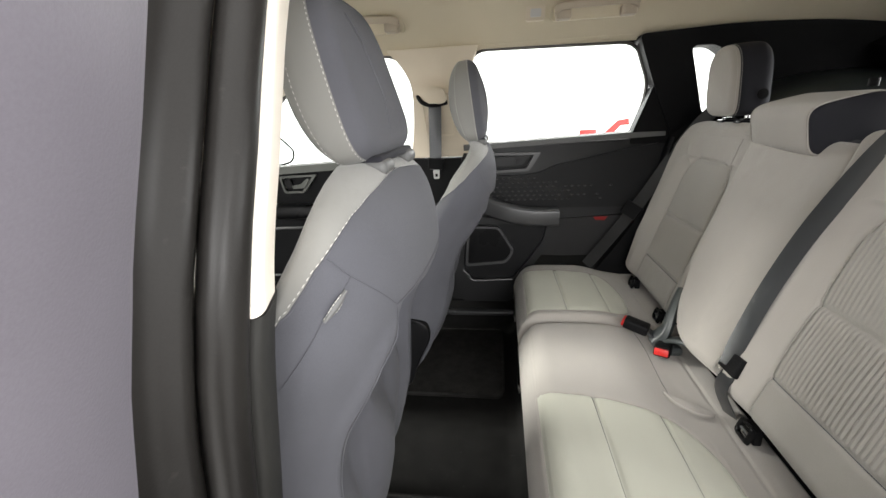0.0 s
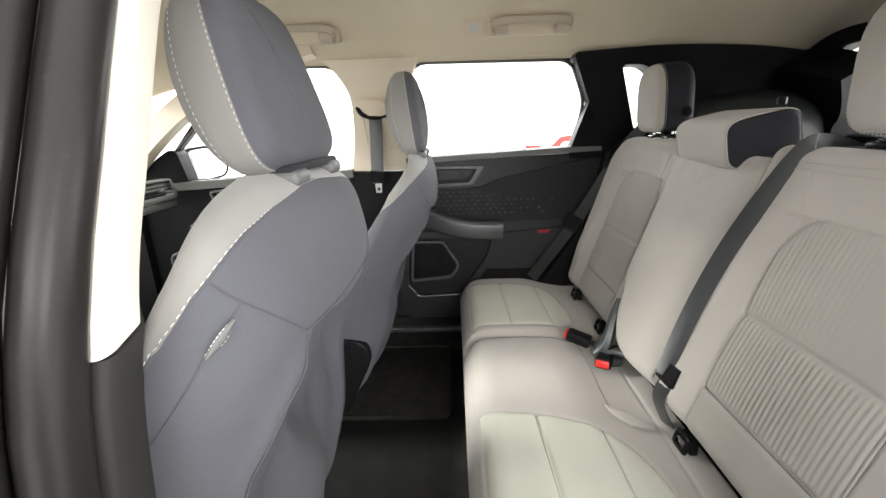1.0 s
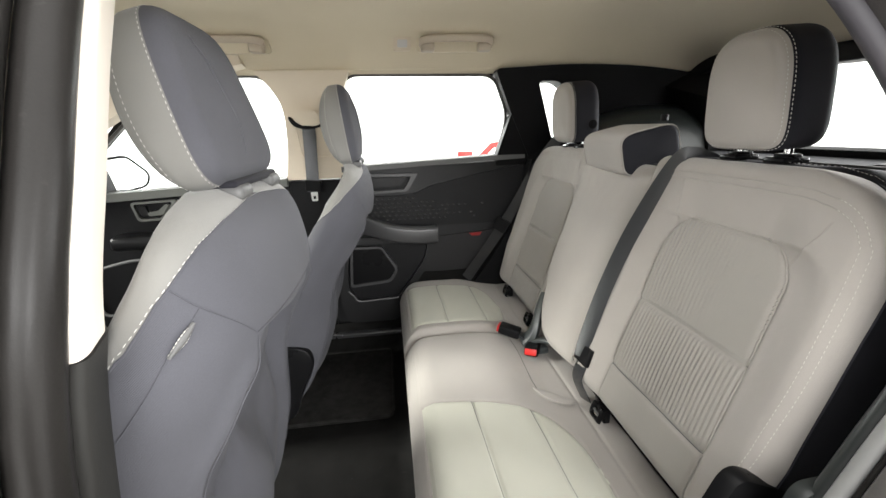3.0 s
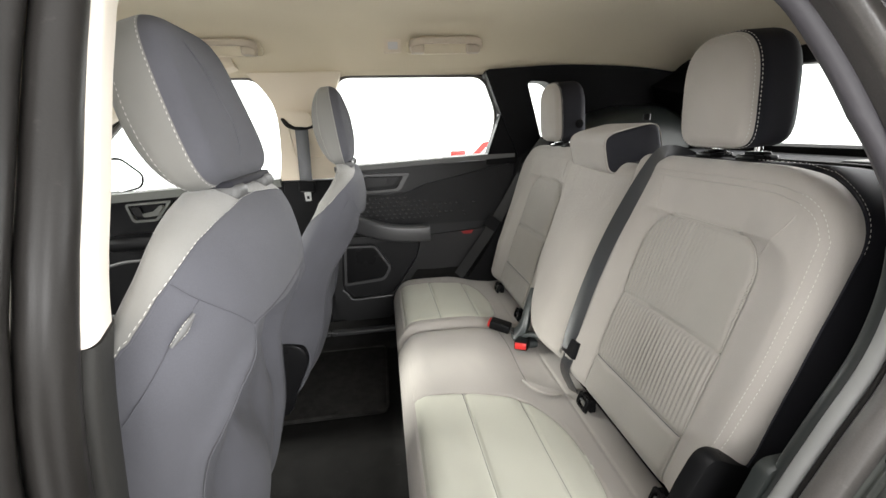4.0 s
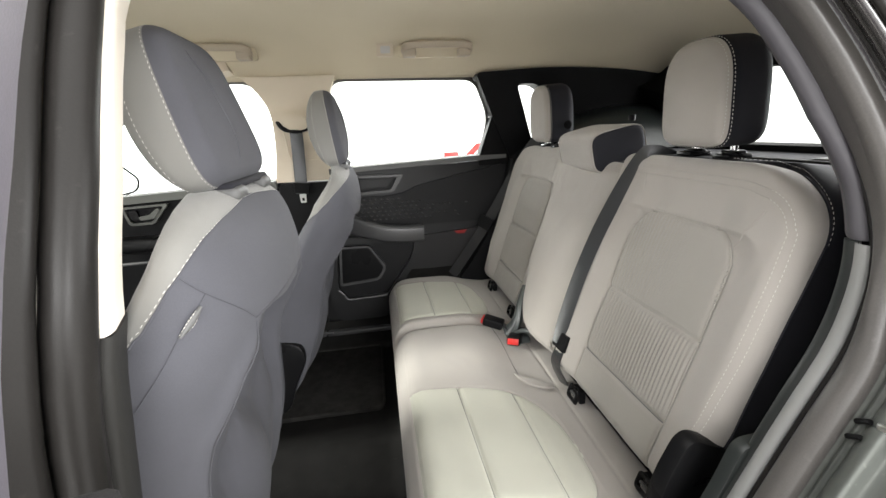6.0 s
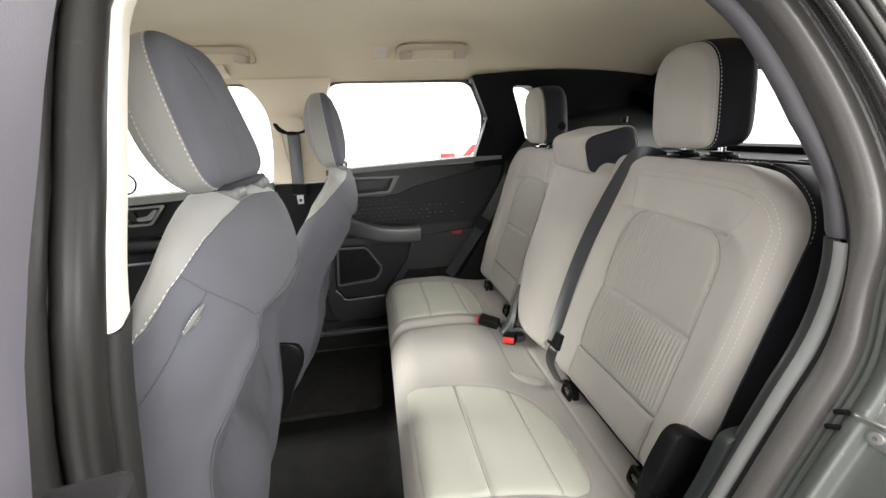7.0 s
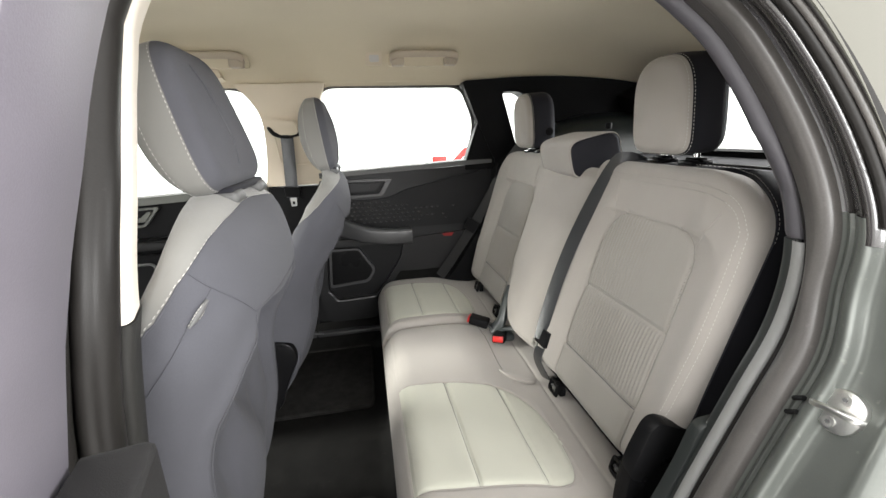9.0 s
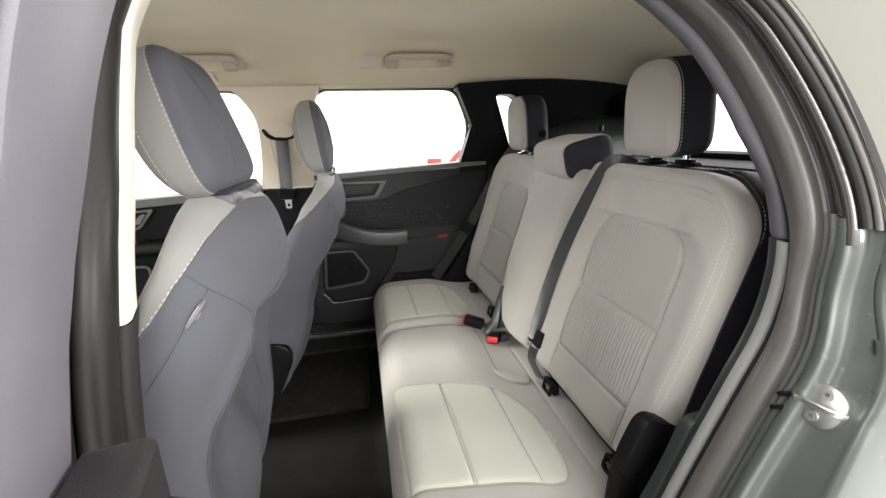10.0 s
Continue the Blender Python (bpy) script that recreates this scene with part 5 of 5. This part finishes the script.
part("panel_bulge", slab(round_poly([(-0.004, 0.52), (0.78, 0.52), (0.78, 1.13), (-0.004, 1.13)], 0.02), 0.040, 0.060, door_place, 0.018), TRIM_DOOR, odoor)

cdoor = thing("car_door", (-0.6, -0.8, 0.4), "closed front car door beside the centre pillar", "car door")
part("door_panel", slab([(-1.10, 0.45), (-0.25, 0.45), (-0.25, 1.16), (-1.10, 1.14)], 0.0, 0.08, near_side, 0.01), PLASTIC_BLACK, cdoor)
part("glass", slab([(-0.98, 1.165), (-0.25, 1.165), (-0.25, 1.53), (-0.55, 1.53)], 0.04, 0.045, near_side, 0), GLASS, cdoor, "clear window glass").visible_shadow = False

# ---- belts ----


def belt_line(pts, width=0.047, n=10, face=(1, 0, 0), thick=0.0016):
    """A strap along points, its flat side towards face."""
    return sweep(smooth_line(pts, n), [(-width / 2, -thick), (-width / 6, -thick * 0.6), (width / 6, -thick * 0.6), (width / 2, -thick), (width / 2, 0), (width / 6, thick * 0.5), (-width / 6, thick * 0.5), (-width / 2, 0)], face)


# centre rear belt, hanging over the near backrest
belt = thing("seat_belt", (0.77, -0.13, 1.26), "black rear centre seat belt hanging down over the backrest", "seat belt", "seat belts")
zs = [(-0.225, 1.272, -0.06), (-0.208, 1.277, -0.003), (-0.194, 1.25, 0.017), (-0.160, 1.115, 0.025), (-0.149, 0.985, 0.029), (-0.146, 0.86, 0.025), (-0.147, 0.80, 0.019)]
part("webbing", belt_line([Vector((back_x(z), y, z)) + BN * h for y, z, h in zs], 0.034, 12, (-0.75, -0.6, 0.25)), WEBBING, belt, "ribbed black webbing")
tongue_m = Matrix.Translation(Vector((back_x(0.795), -0.150, 0.795)) + BN * 0.016)
part("stopper", sweep([Vector((back_x(z), y, z)) + BN * 0.014 for y, z in ((-0.147, 0.83), (-0.149, 0.79))], round_poly(flat(0.060, 0.014), 0.005), BN), PLASTIC_BLACK, belt, "black belt tongue cover")
part("tongue", slab(round_poly([(-0.008, -0.03), (0.014, -0.03), (0.016, 0.0), (-0.010, 0.0)], 0.004), 0, 0.003, lambda a, b, d: tongue_m @ Vector((b * 0.33 + d, a + 0.024, b + 0.006)), 0.0008, holes=[round_poly([(-0.003, -0.022), (0.009, -0.022), (0.009, -0.012), (-0.003, -0.012)], 0.002)]), METAL, belt, "steel tongue")
part("lower_webbing", belt_line([Vector((back_x(0.80), -0.150, 0.80)) + BN * 0.010, Vector((back_x(0.75), -0.155, 0.752)) + BN * 0.012, (0.60, -0.168, 0.70)], 0.045, 8, BN), WEBBING, belt)


def anchor(y, x=0.596, z=0.715):
    t = thing("child_seat_anchor", (x, y, z - 0.02), "dark anchor opening between cushion and backrest", "anchor point", "seat anchors")
    part("bezel", slab(round_poly([(-0.022, -0.018), (0.022, -0.018), (0.022, 0.018), (-0.022, 0.018)], 0.010), 0, 0.012, lambda a, b, d: (x - d * 0.6 + b * 0.33, y + a, z + b + d * 0.6), 0.006, holes=[round_poly([(-0.013, -0.008), (0.013, -0.008), (0.013, 0.008), (-0.013, 0.008)], 0.004)]), PLASTIC_SATIN, t)
    part("recess", box(x + 0.004, x + 0.02, y - 0.02, y + 0.02, z - 0.016, z + 0.016, 0.003), PLASTIC_BLACK, t)
    part("bar", sweep([(x - 0.002, y - 0.02, z + 0.002), (x - 0.002, y + 0.02, z + 0.002)], circle(0.003, 8), (0, 0, 1)), PLASTIC_GREY, t, "dark steel bar")


anchor(-0.235)
anchor(-0.515)
anchor(0.50, 0.592, 0.722)
anchor(0.24, 0.592, 0.722)


def buckle(x, y, z, ang, lean, label, red_side):
    t = thing("belt_buckle", (x, y, z - 0.03), label, "belt buckle", "belt buckles")
    m = Matrix.Translation((x, y, z)) @ Matrix.Rotation(radians(ang), 4, "Z") @ Matrix.Rotation(radians(lean), 4, "Y")
    part("body", box(-0.030, 0.036, -0.020, 0.020, -0.014, 0.014, 0.006, 3, m), PLASTIC_BLACK, t)
    part("button", box(-0.0355, -0.0285, -0.0165, 0.0165, -0.009, 0.009, 0.002, 2, m), RED, t, "red release button")
    a, b = m @ Vector((0.028, 0, 0)), m @ Vector((0.085, 0.0, -0.035))
    part("strap", sweep(smooth_line([a, a.lerp(b, 0.5) + Vector((0, 0, 0.008)), b], 5), flat(0.03, 0.006), (0, 0, 1)), WEBBING, t)


buckle(0.500, 0.150, 0.738, -28, 12, "black belt buckle with red button lying on the cushion", 1)
buckle(0.545, 0.060, 0.716, 62, 14, "black belt buckle with red button pointing to the door", -1)
boot = thing("buckle_boot", (0.60, 0.12, 0.70), "black plastic buckle boot between the backrests", "buckle boot")
part("shell", sweep(smooth_line([(0.545, 0.125, 0.705), (0.570, 0.118, 0.745), (0.592, 0.142, 0.80), (0.615, 0.165, 0.845)], 8), lambda s: [(p * (0.027 - 0.012 * s), q * (0.017 - 0.008 * s)) for p, q in ((math.cos(k) * (1 + 0.10 * math.cos(6 * k)), math.sin(k)) for k in steps(0, 2 * math.pi, 30)[:-1])], (1, 0, 0)), BOOT_GREY, boot, "ribbed grey-green shell")
part("foot", box(0.535, 0.600, 0.065, 0.15, 0.69, 0.714, 0.010, 3), BOOT_GREY, boot)
part("arm", sweep(smooth_line([(0.560, 0.10, 0.712), (0.572, 0.075, 0.735), (0.590, 0.045, 0.745), (0.612, 0.02, 0.742)], 6), round_poly(flat(0.022, 0.012), 0.005, 3), (0, 0, 1)), BOOT_GREY, boot)
strap = thing("pull_strap", (0.54, -0.2, 0.71), "light grey cloth pull tab on the cushion", "pull tab")
part("tab", slab(round_poly([(0.483, -0.119), (0.572, -0.160), (0.570, -0.178), (0.531, -0.182), (0.495, -0.155)], [0.004, 0.004, 0.01, 0.02, 0.02]), 0, 0.004, lambda a, b, d: (a, b, 0.717 - 0.20 * max(0, a - 0.47) + d), 0.0015), CLOTH_LIGHT, strap)
part("thread", sweep(smooth_line([(0.486, -0.135, 0.713), (0.497, -0.158, 0.711), (0.532, -0.185, 0.706), (0.567, -0.182, 0.700), (0.576, -0.166, 0.698)], 6), circle(0.0009, 6)), CLOTH_PANEL, strap)

# far front belt
fb = thing("seat_belt", (-0.12, 0.66, 1.1), "black front passenger belt hanging from its loop", "seat belt", "seat belts")
part("webbing", belt_line([(-0.118, 0.655, 1.365), (-0.122, 0.667, 1.28), (-0.132, 0.69, 1.12)], 0.047, 8, (0, -1, 0.2)), WEBBING, fb, "ribbed black webbing")
part("loop_cover", slab(round_poly([(-0.175, 1.425), (-0.075, 1.415), (-0.07, 1.37), (-0.12, 1.36), (-0.15, 1.375)], 0.015), -0.04, -0.008, far_side, 0.008), PLASTIC_BEIGE, fb, "beige belt loop cover")
part("loop", sweep(smooth_line([(-0.185, 0.655, 1.405), (-0.16, 0.64, 1.372), (-0.115, 0.636, 1.362), (-0.07, 0.645, 1.37)], 6), circle(0.008, 8), (0, 1, 0)), PLASTIC_BLACK, fb, "black belt loop")
part("tongue_cover", sweep([(-0.126, 0.680, 1.165), (-0.13, 0.688, 1.125)], round_poly(flat(0.062, 0.014), 0.005), (0, -1, 0.2)), PLASTIC_BLACK, fb)
part("tongue", slab(round_poly([(-0.142, 1.12), (-0.116, 1.12), (-0.118, 1.085), (-0.14, 1.085)], 0.004), -0.055, -0.052, far_side, 0.0008, holes=[[(-0.134, 1.105), (-0.124, 1.105), (-0.124, 1.093), (-0.134, 1.093)]]), METAL, fb, "steel tongue")
part("guide_frame", sweep([Vector(far_side(a, b, -0.014)) for a, b in round_poly([(-0.165, 1.40), (-0.06, 1.40), (-0.05, 1.25), (-0.16, 1.25)], 0.02)], circle(0.003, 6), (0, 1, 0), closed_path=True), PLASTIC_BEIGE, fb)
# far rear belt
rb = thing("seat_belt", (0.62, 0.66, 0.9), "black rear belt running down beside the far backrest", "seat belt", "seat belts")
part("webbing", belt_line([(0.83, 0.615, 1.30), (0.79, 0.63, 1.245), (0.74, 0.65, 1.16), (0.66, 0.655, 1.02), (0.57, 0.66, 0.88), (0.46, 0.66, 0.73)], 0.046, 8, (-0.7, -0.7, 0.2)), WEBBING_BLACK, rb, "black webbing")
part("tongue_cover", sweep([(0.625, 0.65, 0.975), (0.60, 0.652, 0.93)], round_poly(flat(0.065, 0.018), 0.005), (-0.7, -0.7, 0.2)), PLASTIC_BLACK, rb)

# ---- grab handles and lamp ----


def grab(x0, x1, yh, zh, label):
    t = thing("grab_handle", ((x0 + x1) / 2, yh, zh + 0.03), label, "grab handle", "grab handles")
    ln = smooth_line([(x0 + 0.012, yh + 0.012, zh - 0.018), (x0 + 0.004, yh - 0.006, zh + 0.004), (x0 + 0.03, yh - 0.022, zh + 0.010), ((x0 + x1) / 2, yh - 0.028, zh + 0.011), (x1 - 0.03, yh - 0.022, zh + 0.010), (x1 - 0.004, yh - 0.006, zh + 0.004), (x1 - 0.012, yh + 0.012, zh - 0.018)], 8)
    part("bar", sweep(ln, round_poly(flat(0.017, 0.022), 0.006, 3), (0, -0.5, 1)), PLASTIC_TAN, t)
    for x in (x0 + 0.022, x1 - 0.022):
        part("mount", box(x - 0.022, x + 0.022, yh - 0.01, yh + 0.03, zh - 0.024, zh + 0.004, 0.006, 3), PLASTIC_TAN, t)
    part("recess", slab(round_poly([(x0 - 0.012, zh + 0.03), (x1 + 0.012, zh + 0.03), (x1 + 0.014, zh - 0.02), (x0 - 0.014, zh - 0.02)], 0.015), 0, 0.02, lambda a, b, d: (a, yh + 0.028 + d - 0.5 * (b - zh), b), 0.004), HEADLINER, t, "shallow beige recess")


grab(0.293, 0.527, 0.497, 1.611, "beige plastic grab handle over the far rear window")
grab(-0.435, -0.201, 0.497, 1.611, "beige plastic grab handle over the front passenger window")
dome = thing("roof_lamp", (0.232, 0.55, 1.63), "small pale square courtesy lamp in the headliner", "lamp")
part("bezel", slab(round_poly([(0.204, 1.642), (0.262, 1.642), (0.262, 1.604), (0.204, 1.604)], 0.006), -0.004, 0.03, lambda a, b, d: (a, 0.533 + d - 0.75 * (b - 1.613), b - 0.007), 0.003), PLASTIC_BEIGE, dome)
part("lens", slab(round_poly([(0.217, 1.632), (0.250, 1.632), (0.250, 1.612), (0.217, 1.612)], 0.004), -0.009, 0.0, lambda a, b, d: (a, 0.533 + d - 0.75 * (b - 1.613), b - 0.007), 0.002), LENS, dome, "frosted lens")

# ---- floor mats ----


def floor_mat(x0, x1, y0, y1, label):
    bm = slab(round_poly([(x0, y0), (x1, y0), (x1, y1), (x0, y1)], 0.03), 0, 0.014, lambda a, b, d: (a, b, 0.428 + d + 0.05 * bump(b, 0.09)), 0.005)
    t = thing("floor_mat", ((x0 + x1) / 2, (y0 + y1) / 2, 0.43), label, "floor mat", "floor mats")
    part("mat", bm, MAT, t)
    part("binding", sweep([Vector((a, b, 0.442 + 0.05 * bump(b, 0.09))) for a, b in round_poly([(x0, y0), (x1, y0), (x1, y1), (x0, y1)], 0.03)], circle(0.005, 6), closed_path=True), MAT, t)


floor_mat(-0.32, 0.13, 0.20, 0.64, "black carpet floor mat on the far side")
floor_mat(-0.32, 0.13, -0.64, -0.20, "black carpet floor mat behind the front seat")

# ---- striker ----
st = thing("door_striker", (0.66, -0.80, 1.045), "zinc-plated steel door striker on the painted jamb", "door striker")
SM = look((0.668, -0.789, 1.032), (0.668 - 0.93, -0.789 - 0.10, 1.032 + 0.33))


def at_striker(a, b, d):
    return SM @ Vector((a, b, -d))


part("plate", slab([(0.0225 * math.cos(q) * (1 + 0.06 * math.sin(3 * q + 0.5)), 0.0265 * math.sin(q) * (1 + 0.03 * math.cos(2 * q))) for q in steps(0, 2 * math.pi, 32)[:-1]], -0.012, 0.003, at_striker, 0.0012), METAL, st, "pressed steel plate")
part("loop", sweep(smooth_line([at_striker(0.021, -0.004, -0.002), at_striker(0.024, -0.003, 0.006), at_striker(0.019, -0.002, 0.012), at_striker(0.0, 0.0, 0.013), at_striker(-0.016, 0.000, 0.010), at_striker(-0.021, 0.000, 0.0)], 8), round_poly(flat(0.006, 0.007), 0.002, 3), (0, 0, 1)), METAL, st, "steel loop")
for a, b in ((-0.001, 0.0150), (0.005, -0.0155)):
    sc = part("screw", sweep([at_striker(a, b, 0.001), at_striker(a, b, 0.005)], circle(0.0062, 14), (0.3, 0.3, 1)), METAL, st, "steel screw")
    part("socket", sweep([at_striker(a, b, 0.0045), at_striker(a, b, 0.0055)], circle(0.0026, 6), (0.3, 0.3, 1)), PLASTIC_GREY, sc)

# ---- seat hinge cover by the doorway ----
hc = thing("hinge_cover", (0.63, -0.60, 0.70), "black plastic hinge cover at the foot of the backrest", "hinge cover")
hc_out = round_poly([(0.535, 0.60), (0.548, 0.80), (0.590, 0.895), (0.640, 0.872), (0.70, 0.85), (0.76, 0.60)], [0.01, 0.06, 0.03, 0.05, 0.02, 0.01], 8)
part("shell", slab(hc_out, 0.578, 0.606, lambda a, b, d: (a + (d - 0.59) * 0.10, -d, b), 0.016), PLASTIC_SATIN, hc)

# ---- behind the rear seat ----
cover = thing("parcel_cover", (1.0, 0, 1.2), "black rolled parcel cover behind the rear seat", "parcel cover")
part("roll", sweep([(0.92, -0.60, 1.235), (0.92, 0.60, 1.235)], circle(0.03, 14), (0, 0, 1)), PLASTIC_BLACK, cover)
part("sheet", box(0.92, 1.40, -0.58, 0.58, 1.225, 1.235, 0.003), CLOTH_BLACK, cover)
part("handle", box(0.98, 1.12, -0.50, -0.36, 1.236, 1.262, 0.01, 3), PLASTIC_SATIN, cover)

# added sheet, tilted up to imitate the rear window's glow on the trim
glow_panel = thing("cargo_glow_panel", (1.15, 0.52, 1.0), "added curved panel imitating window light on the far cargo trim", "cargo trim")
part("panel", grid_shell(lambda x, v: (x, 0.63 - 0.16 * v - 0.03 * math.sin(math.pi * v), 1.41 - 0.17 * v * v - 0.09 * clamp((1.2 - x) / 0.35) ** 2), steps(0.90, 1.40, 24), steps(0, 1, 12)), BOOT, glow_panel)

# ---- outside: red sign and booth wall ----
sign = thing("booth_sign", (1.1, 3.5, 0), "red sign standing outside the far window", "sign")
part("block", box(0.90, 1.06, 3.48, 3.52, 1.03, 1.11, 0.01), RED, sign)
part("stroke", sweep([(1.13, 3.5, 1.02), (1.27, 3.5, 1.16), (1.36, 3.5, 1.17)], flat(0.06, 0.03), (0, 1, 0)), RED, sign)
part("post", box(0.95, 1.35, 3.53, 3.56, 0.0, 1.04, 0.01), FLOOR, sign)

# ---- drain slots in the jamb ----
for z in (1.000, 1.018):
    p = min(OPENING, key=lambda q: abs(q.z - z))
    p = Vector((p.x + 0.38 * (z - p.z), 0, z))
    ends = [Vector((p.x + 0.0085, -0.740, z)), Vector((p.x + 0.0045, -0.760, z + 0.014))]
    alone("jamb_slot", sweep([ends[0].lerp(ends[1], k) for k in (0.15, 0.5, 0.85)], circle(0.0030, 8)), PLASTIC_BLACK, "dark drain slot in the painted jamb", "drain slot", "structure")
